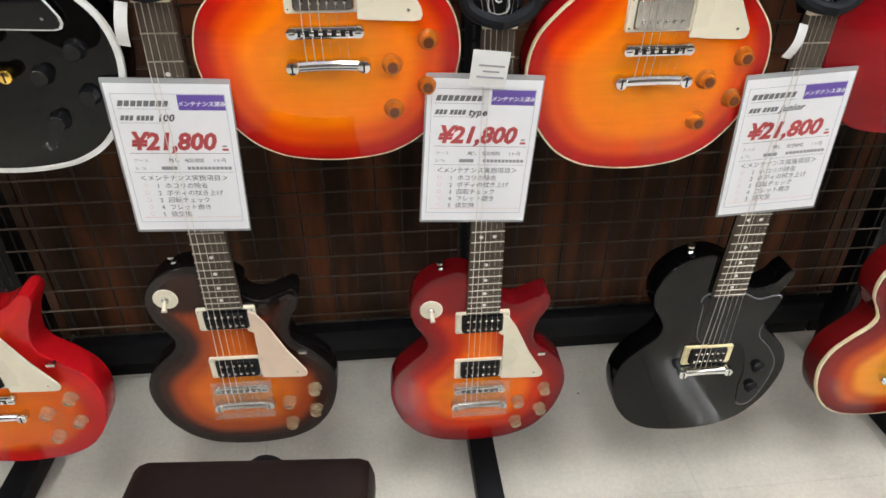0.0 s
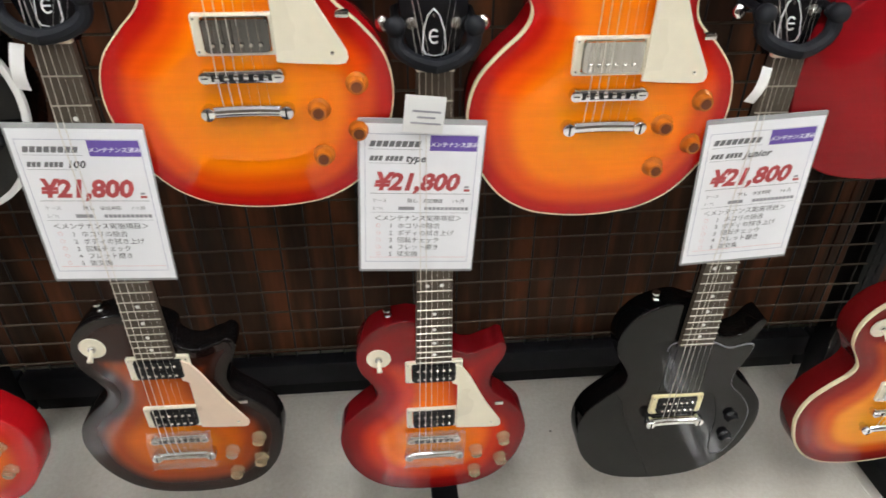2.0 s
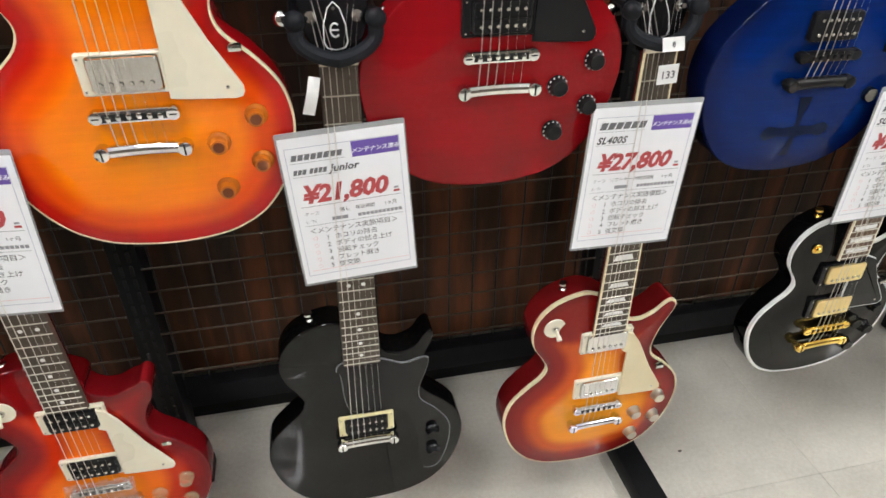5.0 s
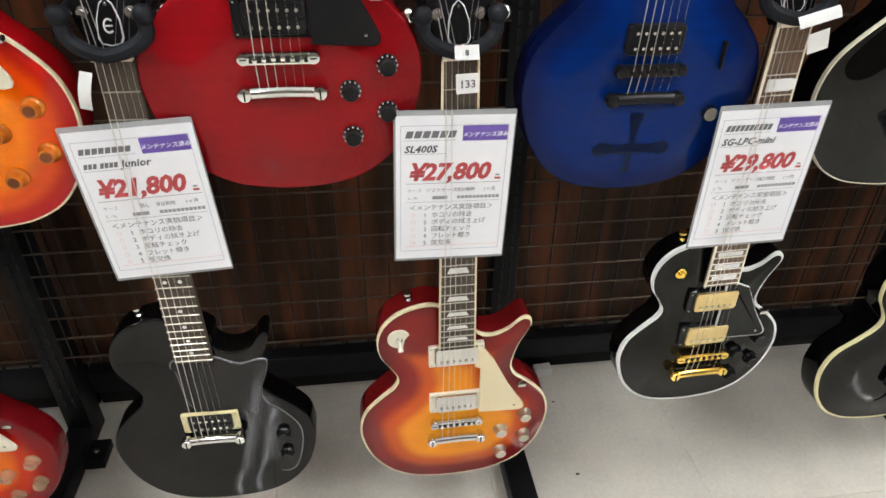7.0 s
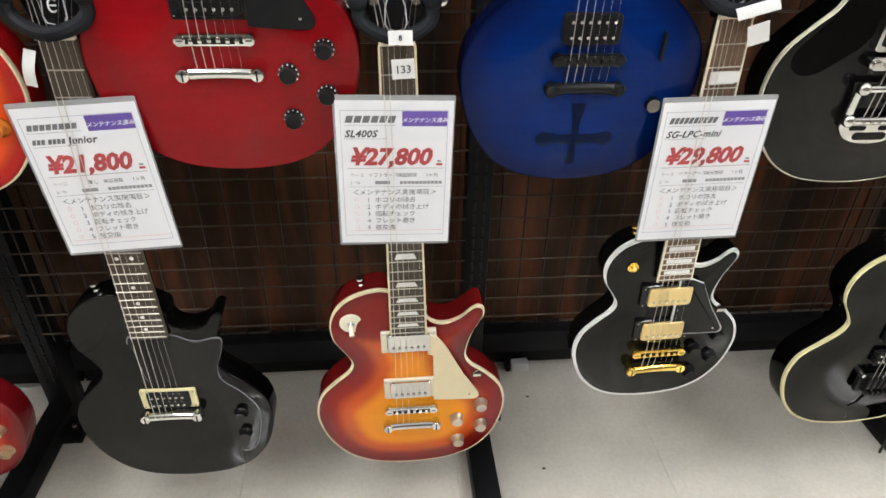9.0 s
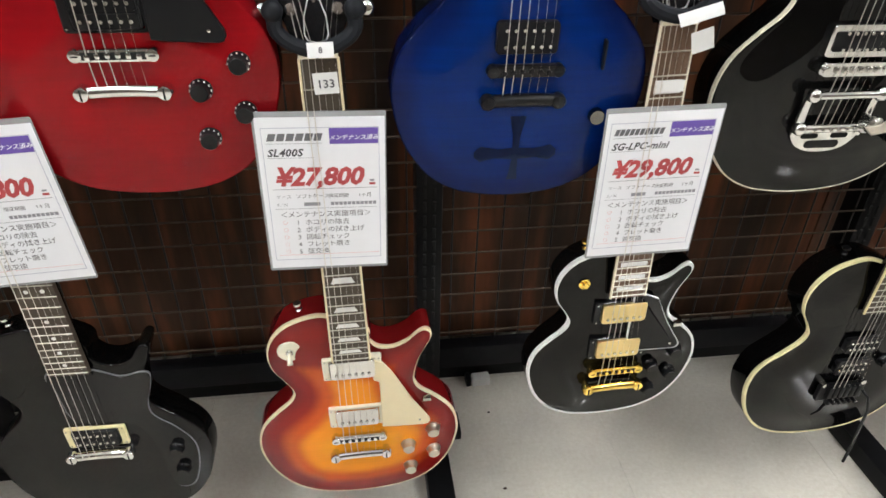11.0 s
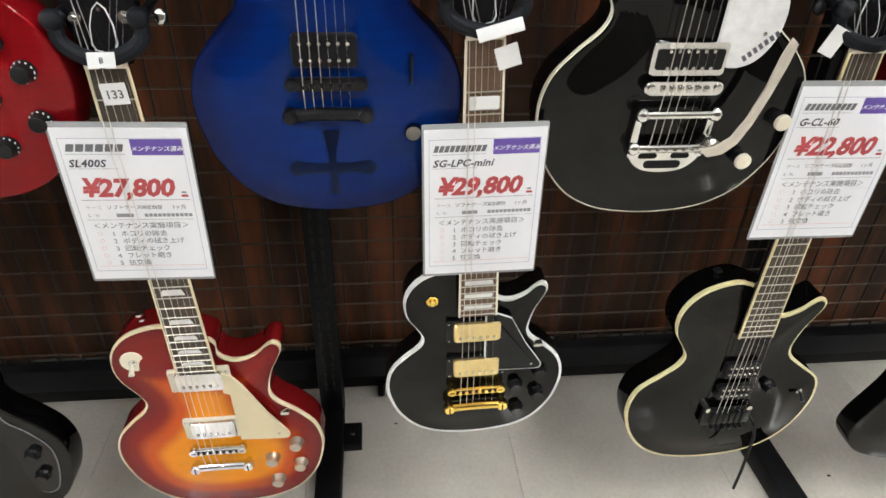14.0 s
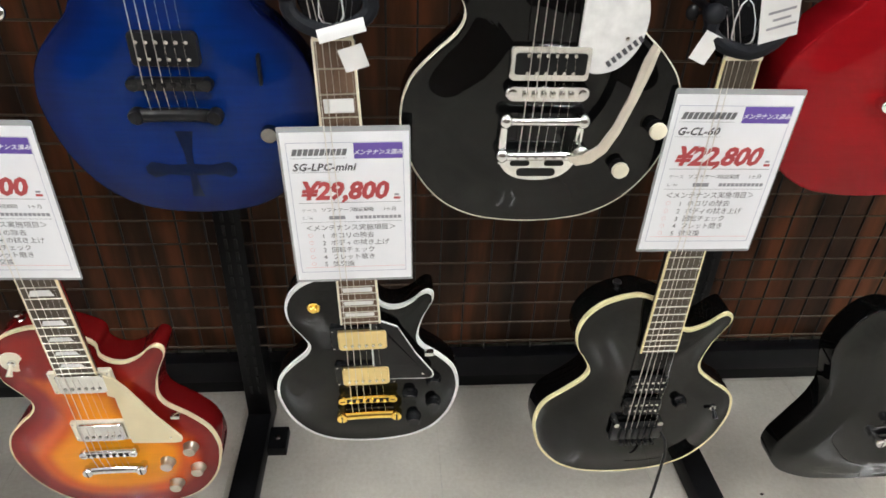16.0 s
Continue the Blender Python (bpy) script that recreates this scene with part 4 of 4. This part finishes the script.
for sx in (-1, 1):
    part("bridge_post", lathe(bmesh.new(), [(0, -17 * mm), (5 * mm, -16.5 * mm), (6 * mm, 0)], (sx * 40 * mm, top13, 171 * mm), 14), M["chrome"], br)
vb13 = part("vibrato_tailpiece", slab(bmesh.new(), smooth_loop([(-47 * mm, 90 * mm), (-42 * mm, 74 * mm), (-26 * mm, 62 * mm), (0, 58 * mm), (26 * mm, 62 * mm), (42 * mm, 74 * mm), (47 * mm, 90 * mm), (20 * mm, 91 * mm), (-20 * mm, 91 * mm)], 4), top13 + 2 * mm, top13 - 5 * mm, 1 * mm), M["chrome"], g13, "chrome vibrato tailpiece", Matrix.Translation((0, 0, 0.010)))
for z, y, r in ((143, -17, 5.2), (97, -13, 6.0)):
    part("roller_bar", cyl(bmesh.new(), (-46 * mm, top13 + y * mm, z * mm), (46 * mm, top13 + y * mm, z * mm), r * mm, seg=16), M["chrome"], vb13)
    for sx in (-1, 1):
        b = bmesh.new()
        bmesh.ops.create_uvsphere(b, u_segments=16, v_segments=10, radius=1, matrix=Matrix.Translation((sx * 45 * mm, top13 + (y + 1) * mm, z * mm)) @ Matrix.Diagonal((8.5 * mm, 9 * mm, 9.5 * mm, 1)))
        part("roller_end", b, M["chrome"], vb13)
for sx in (-1, 1):
    part("side_bracket", tube(bmesh.new(), [(sx * 45 * mm, top13 + y * mm, z * mm) for z, y in ((146, -12), (132, -9), (116, -8), (100, -8), (84, -4))], [4.5 * mm, 5.2 * mm, 5.6 * mm, 6.2 * mm, 5 * mm], 12), M["chrome"], vb13)
    # window is not cut; a black plate paints its shade
    part("base_window", slab(bmesh.new(), rounded(sx * 21 * mm, 82 * mm, 24 * mm, 7 * mm, 3 * mm), top13 - 4 * mm, top13 - 5.4 * mm), M["slot"], vb13)
for k in range(6):
    part("string_pin", lathe(bmesh.new(), [(0, -22 * mm), (2 * mm, -21 * mm), (2 * mm, -12 * mm)], ((k - 2.5) * 11 * mm, top13, 97 * mm), 8), M["nickel"], vb13)
part("name_plate", slab(bmesh.new(), rounded(0, 70 * mm, 48 * mm, 11 * mm, 5 * mm), top13 - 4 * mm, top13 - 5.6 * mm), M["black_satin"], vb13)
part("arm_pivot", lathe(bmesh.new(), [(0, -33 * mm), (7 * mm, -33 * mm), (11 * mm, -30 * mm), (12 * mm, -24 * mm), (9 * mm, -22 * mm), (10 * mm, -10 * mm)], (44 * mm, top13, 106 * mm), 20), M["nickel"], vb13)
ab = bmesh.new()
arm = [(33, -36, 101), (50, -38, 105), (66, -38, 118), (79, -36, 142), (91, -34, 178), (101, -30, 214), (107, -28, 234)]
wid = (8, 7.5, 6.5, 6, 6, 7.5, 5.5)
rows = []
for (x, y, z), w in zip(arm, wid):
    rows.append([ab.verts.new((x * mm + a * 0.75 * w * mm, top13 + (y + d) * mm, z * mm - a * 0.65 * w * mm)) for a, d in ((-1, 0), (0, -2), (1, 0), (1, 3), (-1, 3))])
for p, q in zip(rows, rows[1:]):
    for k in range(5):
        ab.faces.new((p[k], p[(k + 1) % 5], q[(k + 1) % 5], q[k]))
ab.faces.new(rows[0])
ab.faces.new(rows[-1][::-1])
part("vibrato_arm", ab, M["armmetal"], vb13, "pale worn vibrato arm")
gp = smooth_loop([(50, 210), (60, 199), (78, 196), (100, 205), (116, 228), (120, 258), (112, 285), (90, 312), (62, 330), (48, 330), (48, 270)], 5)
pgd = part("pickguard", slab(bmesh.new(), [(x * mm, z * mm) for x, z in gp], top13 - 4 * mm, top13 - 8 * mm, 0.8 * mm), M["pearl"], g13, "pearl pickguard", Matrix.Translation((-0.020, 0, 0.010)))
for k in range(7):
    part("logo_bar", boxed((0, 0, 0), (4.2 * mm, 0.5 * mm, 7 * mm)), M["ink"], pgd, m=Matrix.Translation(((84 + 5.2 * k) * mm, top13 - 8.3 * mm, (208 + 4.6 * k) * mm)) @ Matrix.Rotation(radians(-41), 4, "Y"))
part("guard_screw", lathe(bmesh.new(), [(0, -10 * mm), (2.4 * mm, -9.4 * mm), (2.4 * mm, -7 * mm)], (100 * mm, top13, 236 * mm), 8), M["nickel"], pgd)

# ---------------------------------------------------------------- neck hangers
def hanger(g, v, row, reach):
    m = g.matrix_basis @ Matrix.Translation((0, 0, v))
    t = thing("guitar_hanger", m, "black rubber-covered neck hanger on the wire grid", "hanger", "neck hangers")
    pts = []
    for k in range(17):
        a = radians(-8 + 196 * k / 16)
        pts.append((-43 * mm * math.cos(a), (-28 + 18 * abs(math.cos(a))) * mm, (20 - 23 * math.sin(a)) * mm))
    pts = [(-42 * mm, 4 * mm, 36 * mm), (-44 * mm, -6 * mm, 31 * mm)] + pts + [(44 * mm, -6 * mm, 31 * mm), (42 * mm, 4 * mm, 36 * mm)]
    part("cradle", tube(bmesh.new(), pts, 8.6 * mm, 10), M["rubber"], t)
    for sx in (-1, 1):
        b = bmesh.new()
        bmesh.ops.create_uvsphere(b, u_segments=14, v_segments=10, radius=11.5 * mm, matrix=Matrix.Translation((sx * 43 * mm, -12 * mm, 35 * mm)))
        part("end_cap", b, M["rubber"], t)
        part("arm", tube(bmesh.new(), [(sx * 43 * mm, 2 * mm, 36 * mm), (sx * 43 * mm, 0.05, 38 * mm), (sx * 18 * mm, 0.085, 40 * mm), (sx * 14 * mm, reach, 42 * mm)], 5 * mm, 8), M["post"], t)
    part("hook_plate", boxed((0, reach, 38 * mm), (0.06, 0.006, 0.09), 1.5 * mm), M["post"], t)
    return t


for k, (g, sh, tp, y1, nut) in enumerate(G):
    low = k < 8
    base = g.matrix_basis.translation.y - nut * math.sin(radians(LOW_LEAN if low else HIGH_LEAN))
    hanger(g, nut + 0.014, "low", (GRID_Y if low else 0.866) - base - 0.006)


# ---------------------------------------------------------------- price cards
TEXTS = {}


def text_mesh(body, size, shear=0.0, bold=0.0, align="LEFT", wide=1.0):
    key = (body, size, shear, bold, align, wide)
    if key not in TEXTS:
        c = bpy.data.curves.new("lettering", "FONT")
        c.body, c.size, c.shear, c.offset, c.align_x = body, size, shear, bold, align
        c.resolution_u = 2
        c.space_character = wide
        o = new("lettering", c)
        bpy.context.view_layer.update()
        me = bpy.data.meshes.new_from_object(o.evaluated_get(bpy.context.evaluated_depsgraph_get()))
        bpy.data.objects.remove(o)
        TEXTS[key] = me
    return TEXTS[key].copy()


CW, CH = 0.1520, 0.2195
STAND = Matrix.Rotation(radians(90), 4, "X")


def price_card(m, model, price, case, brand, tilt=0.0, lead="", label=""):
    t = thing("price_card", m @ Matrix.Rotation(radians(-tilt), 4, "Y"), label, "price tag", "price cards")
    part("sleeve", slab(bmesh.new(), rounded(0, 0, CW, CH, 2 * mm, 2), 0.9 * mm, -0.5 * mm), M["plastic"], t, "clear plastic sleeve").visible_shadow = False
    part("sheet", slab(bmesh.new(), rounded(0.0005, -0.0015, 0.1480, 0.2095, 0.5 * mm, 1), 0.2 * mm, -0.65 * mm), M["paper"], t, "white printed sheet")

    def at(u, v):
        return (u - 0.5) * CW, (0.5 - v) * CH

    def word(s, u, v, size, material, shear=0.0, bold=0.0, align="LEFT", lift=0.95, wide=1.0):
        x, z = at(u, v)
        me = text_mesh(s, size, shear, bold, align, wide)
        me.materials.clear()
        me.materials.append(material)
        part("print", me, None, t, m=Matrix.Translation((x, -lift * mm, z)) @ STAND)

    def bar(u0, v0, u1, v1, material, lift=0.8, name="print_bar"):
        x0, z0 = at(u0, v1)
        x1, z1 = at(u1, v0)
        part(name, boxed(((x0 + x1) / 2, -lift * mm + 0.1 * mm, (z0 + z1) / 2), (x1 - x0, 0.2 * mm, z1 - z0)), material, t, smooth=False)

    for a in ((0.055, 0.088, 0.945, 0.091), (0.055, 0.925, 0.945, 0.928), (0.055, 0.088, 0.059, 0.928), (0.941, 0.088, 0.945, 0.928)):
        bar(*a, M["frameink"])
    # the maker's name, as plain slanted blocks
    x = 0.085
    for w, h in brand:
        xx, zz = at(x + w / 2, 0.163)
        b = bmesh.new()
        hw, hh = w * CW / 2 * 0.8, h * CH
        vs = [b.verts.new(p) for p in ((-hw, 0, 0), (hw, 0, 0), (hw + hh * 0.3, 0, hh), (-hw + hh * 0.3, 0, hh))]
        b.faces.new(vs)
        part("name_block", b, M["midink"], t, m=Matrix.Translation((xx, -0.95 * mm, zz)), smooth=False)
        x += w
    bar(0.08, 0.178, 0.51, 0.180, M["lightink"])
    bar(0.565, 0.093, 0.938, 0.184, M["purple"], 0.9, "purple_label")
    word("メンテナンス済み", 0.75, 0.158, 0.0072, M["paper"], 0.25, 0.00015, "CENTER", 1.2)
    u = 0.085
    if lead:
        for w, h in ((0.035, 0.03), (0.035, 0.03), (0.035, 0.03), (0.02, 0), (0.035, 0.03), (0.035, 0.03), (0.035, 0.03), (0.035, 0.03)):
            if h:
                xx, zz = at(u + w / 2, 0.248)
                b = bmesh.new()
                hw, hh = w * CW / 2 * 0.8, h * CH
                b.faces.new([b.verts.new(p) for p in ((-hw, 0, 0), (hw, 0, 0), (hw + hh * 0.3, 0, hh), (-hw + hh * 0.3, 0, hh))])
                part("name_block", b, M["midink"], t, m=Matrix.Translation((xx, -0.95 * mm, zz)), smooth=False)
            u += w
        u += 0.025
    word(model, u, 0.252, 0.0132, M["ink"], 0.28, 0.00038, "LEFT", 0.95, 1.06)
    bar(0.08, 0.262, 0.44, 0.264, M["lightink"])
    word(price, 0.125, 0.428, 0.0325, M["redink"], 0.24, 0.0013, "LEFT", 0.95, 0.97)
    bar(0.865, 0.402, 0.90, 0.414, M["lightink"])
    bar(0.86, 0.422, 0.91, 0.436, M["redink"])
    bar(0.10, 0.452, 0.92, 0.455, M["lightink"])
    word("ケース", 0.115, 0.51, 0.0062, M["lightink"])
    word(case, 0.27 if len(case) > 2 else 0.40, 0.51, 0.0068, M["ink"])
    word("保証期間", 0.53, 0.51, 0.0062, M["ink"])
    word("1ヶ月", 0.77, 0.51, 0.0066, M["ink"])
    word("S／N", 0.115, 0.56, 0.0058, M["lightink"])
    bar(0.33, 0.540, 0.46, 0.562, M["lightink"])
    for k in range(11):
        bar(0.545 + 0.034 * k, 0.541, 0.572 + 0.034 * k, 0.561, M["lightink"])
    bar(0.10, 0.578, 0.92, 0.580, M["lightink"])
    word("＜メンテナンス実施項目＞", 0.5, 0.632, 0.0094, M["ink"], 0, 0, "CENTER")
    for k, s in enumerate(("ホコリの除去", "ボディの拭き上げ", "回転チェック", "フレット磨き", "弦交換")):
        v = 0.685 + 0.05 * k
        word(str(k + 1), 0.255, v, 0.0092, M["ink"])
        word(s, 0.325, v, 0.0092, M["ink"])
        x, z = at(0.165, v - 0.017)
        part("check_ring", tube(bmesh.new(), [(x + 2.6 * mm * math.cos(a), -0.85 * mm, z + 2.6 * mm * math.sin(a)) for a in [2 * math.pi * q / 16 for q in range(16)]], 0.22 * mm, 4, True), M["pinkink"], t)
    bar(0.09, 0.893, 0.93, 0.895, M["pinkink"])
    return t


def card_on(k, zc, model, price, case, brand, tilt=0.0, lead="", label="", dx=0.0, size=1.0):
    g, sh, tp, y1, nut = G[k]
    m = g.matrix_basis.copy()
    v = (zc - m.translation.z) / math.cos(radians(LOW_LEAN))
    return price_card(m @ Matrix.Translation((dx, y1 - 3.6 * mm, v + 0.004)) @ Matrix.Diagonal((size, 1, size, 1)), model, price, case, brand, tilt, lead, label)


EP = ((0.05, 0.034),) * 8
YA = ((0.07, 0.042),) * 6
GR = ((0.042, 0.038),) * 10
L1 = "white price card in a clear sleeve under the guitar strings"
card_on(0, 0.772, "type", "¥21,800", "無し", EP, 0, "x", L1)
card_on(1, 0.7745, "100", "¥21,800", "無し", EP, -2.0, "x", L1, -0.008)
card_on(2, 0.768, "type", "¥21,800", "無し", EP, -3.0, "x", L1, -0.020)
card_on(3, 0.760, "Junior", "¥21,800", "無し", EP, 3.7, "x", L1, 0.002)
card_on(4, 0.7645, "SL400S", "¥27,800", "ソフトケース", YA, -2.2, "", L1, -0.010)
card_on(5, 0.760, "SG-LPC-mini", "¥29,800", "ソフトケース", GR, -1.0, "", L1, 0.001)
card_on(6, 0.799, "G-CL-60", "¥22,800", "ソフトケース", GR, -1.0, "", L1, 0.006, 1.045)


# ---------------------------------------------------------------- small hanging tags
def hang_tag(g, nut, dx, dz, dy, w, h, turn, nod, label, words="", lines=0, curl=0.0):
    m = g.matrix_basis @ Matrix.Translation((dx, dy, nut + dz)) @ Matrix.Rotation(radians(turn), 4, "Y") @ Matrix.Rotation(radians(nod), 4, "X")
    t = thing("hang_tag", m, label, "tag", "hanging tags")
    b = bmesh.new()
    n = 7
    rows = []
    for k in range(n):
        f = k / (n - 1)
        z = (0.5 - f) * h
        y = -curl * math.sin(math.pi * f) * h
        rows.append([b.verts.new((x, y + d, z)) for x, d in ((-w / 2, 0), (w / 2, 0), (w / 2, 0.4 * mm), (-w / 2, 0.4 * mm))])
    for p, q in zip(rows, rows[1:]):
        for k in range(4):
            b.faces.new((p[k], p[(k + 1) % 4], q[(k + 1) % 4], q[k]))
    b.faces.new(rows[0])
    b.faces.new(rows[-1][::-1])
    part("tag_paper", b, M["tagpaper"], t)
    if words:
        me = text_mesh(words, h * 0.55, 0, 0.0002, "CENTER")
        me.materials.clear()
        me.materials.append(M["ink"])
        part("print", me, None, t, m=Matrix.Translation((0, -0.5 * mm, -h * 0.2)) @ STAND)
    for k in range(lines):
        part("print_bar", boxed((0.05 * w, -curl * h * 0.95 - 0.6 * mm, (0.1 - 0.16 * k) * h), (w * (0.7, 0.45, 0.75)[k % 3], 0.2 * mm, h * 0.05)), M["lightink"], t)
    return t


def tag_on(k, *a, **kw):
    return hang_tag(G[k][0], G[k][4], *a, **kw)


tag_on(1, -0.034, -0.022, -0.02, 0.014, 0.050, 10, 0, "small folded white paper tag on the hanger", curl=0.15)
tag_on(2, -0.014, -0.042, -0.034, 0.046, 0.046, 6, 4, "white paper tag with faint printing hung on the hanger", lines=3, curl=0.02)
tag_on(3, -0.033, -0.030, -0.02, 0.013, 0.044, 14, 0, "small folded white paper tag on the hanger", curl=0.15)
tag_on(4, 0.004, 0.014, -0.036, 0.028, 0.016, 0, -20, "small white numbered sticker on the nut", words="8")
tag_on(4, 0.006, -0.024, -0.032, 0.027, 0.024, -2, 0, "small white square number tag on the strings", words="133")
tag_on(5, 0.012, 0.016, -0.04, 0.050, 0.014, -14, -24, "curled white paper strip across the nut", curl=0.08)
tag_on(5, 0.022, -0.014, -0.036, 0.026, 0.026, -16, 6, "small white paper tag beside the neck")
tag_on(5, 0.004, -0.070, -0.025, 0.026, 0.014, 0, 0, "small cream sticker across the fretboard")
tag_on(6, 0.012, 0.056, -0.045, 0.042, 0.055, -16, 8, "white paper tag with faint printing hung on the headstock", lines=3)
tag_on(6, -0.048, 0.014, -0.02, 0.022, 0.034, 24, 0, "small folded white paper tag on the hanger")

# ---------------------------------------------------------------- on the floor
bench = thing("piano_bench", pose(-0.205, 0.408, 0, 0, 0, -4), "low bench with a dark brown vinyl seat and knob", "bench")
part("seat", boxed((0, 0, 0.415), (0.315, 0.36, 0.07), 0.02), M["leather"], bench)
part("seat_frame", boxed((0, 0, 0.353), (0.26, 0.32, 0.052), 0.004), M["post"], bench)
part("knob_shaft", cyl(bmesh.new(), (0.005, 0.15, 0.395), (0.005, 0.185, 0.395), 0.008, seg=12), M["post"], bench)
part("knob", lathe(bmesh.new(), [(0, 0), (0.024, 0.001), (0.028, 0.006), (0.028, 0.022), (0.024, 0.028), (0, 0.028)], (0.005, 0.176, 0.395), 24), M["rubber"], bench, "black round height knob")
for sx in (-1, 1):
    for sy in (-1, 1):
        part("leg", cyl(bmesh.new(), (sx * 0.105, sy * 0.135, 0), (sx * 0.105, sy * 0.135, 0.33), 0.014, 0.018, 14), M["post"], bench)

wb = thing("foot_block", pose(1.246, 1.222, 0, 0, 0, 3), "small white plastic block with a dark side on the floor", "block")
part("block_body", boxed((0, 0, 0.012), (0.044, 0.026, 0.024), 0.003), M["white"], wb)
part("block_clip", boxed((-0.031, 0.004, 0.012), (0.012, 0.028, 0.024), 0.002), M["post"], wb)

speck = finish("speck", lathe(bmesh.new(), [(0.004, 0.0), (0.0035, 0.0012), (0, 0.0014)], (0, 0, 0), 9), mat("brown_crumb", (0.05, 0.03, 0.02), 0.8))
for sx, sy, r in ((1.242, 0.910, 1.0), (1.248, 1.122, 0.8), (2.182, 0.904, 0.9), (0.43, 1.08, 0.6)):
    d = part("floor_crumb", speck, None, None, "small brown crumb of dirt on the floor", m=Matrix.Translation((sx, sy, 0)) @ Matrix.Rotation(radians(90), 4, "X") @ Matrix.Diagonal((1.2 * r, 1, 0.7 * r, 1)))
    tagged(d, category="dirt", group="crumbs of dirt")

# floor tiles: the ones near the display lie as pieces, the rest is one field
TILE = 0.45
tile_me = finish("tile", boxed((0, 0, -0.002), (TILE - 0.0005, TILE - 0.0005, 0.004), 0.0005), M["floor"], False)
rest = bmesh.new()
for i in range(-13, 12):
    for j in range(-15, 6):
        cx, cy = 1.505 + TILE * (i + 0.5), 0.79 + TILE * (j + 0.5)
        if not (RX0 + 0.23 < cx < RX1 - 0.23 and RY0 + 0.23 < cy < RY1 - 0.23):
            continue
        if -2.0 < cx < 4.0 and -1.2 < cy < 1.6:
            part("tile", tile_me, None, floor, m=Matrix.Translation((cx, cy, 0)))
        else:
            box(rest, (cx, cy, -0.002), (TILE - 0.0005, TILE - 0.0005, 0.004))
part("tile_field", rest, M["floor"], floor, smooth=False)["kind"] = "stuff"
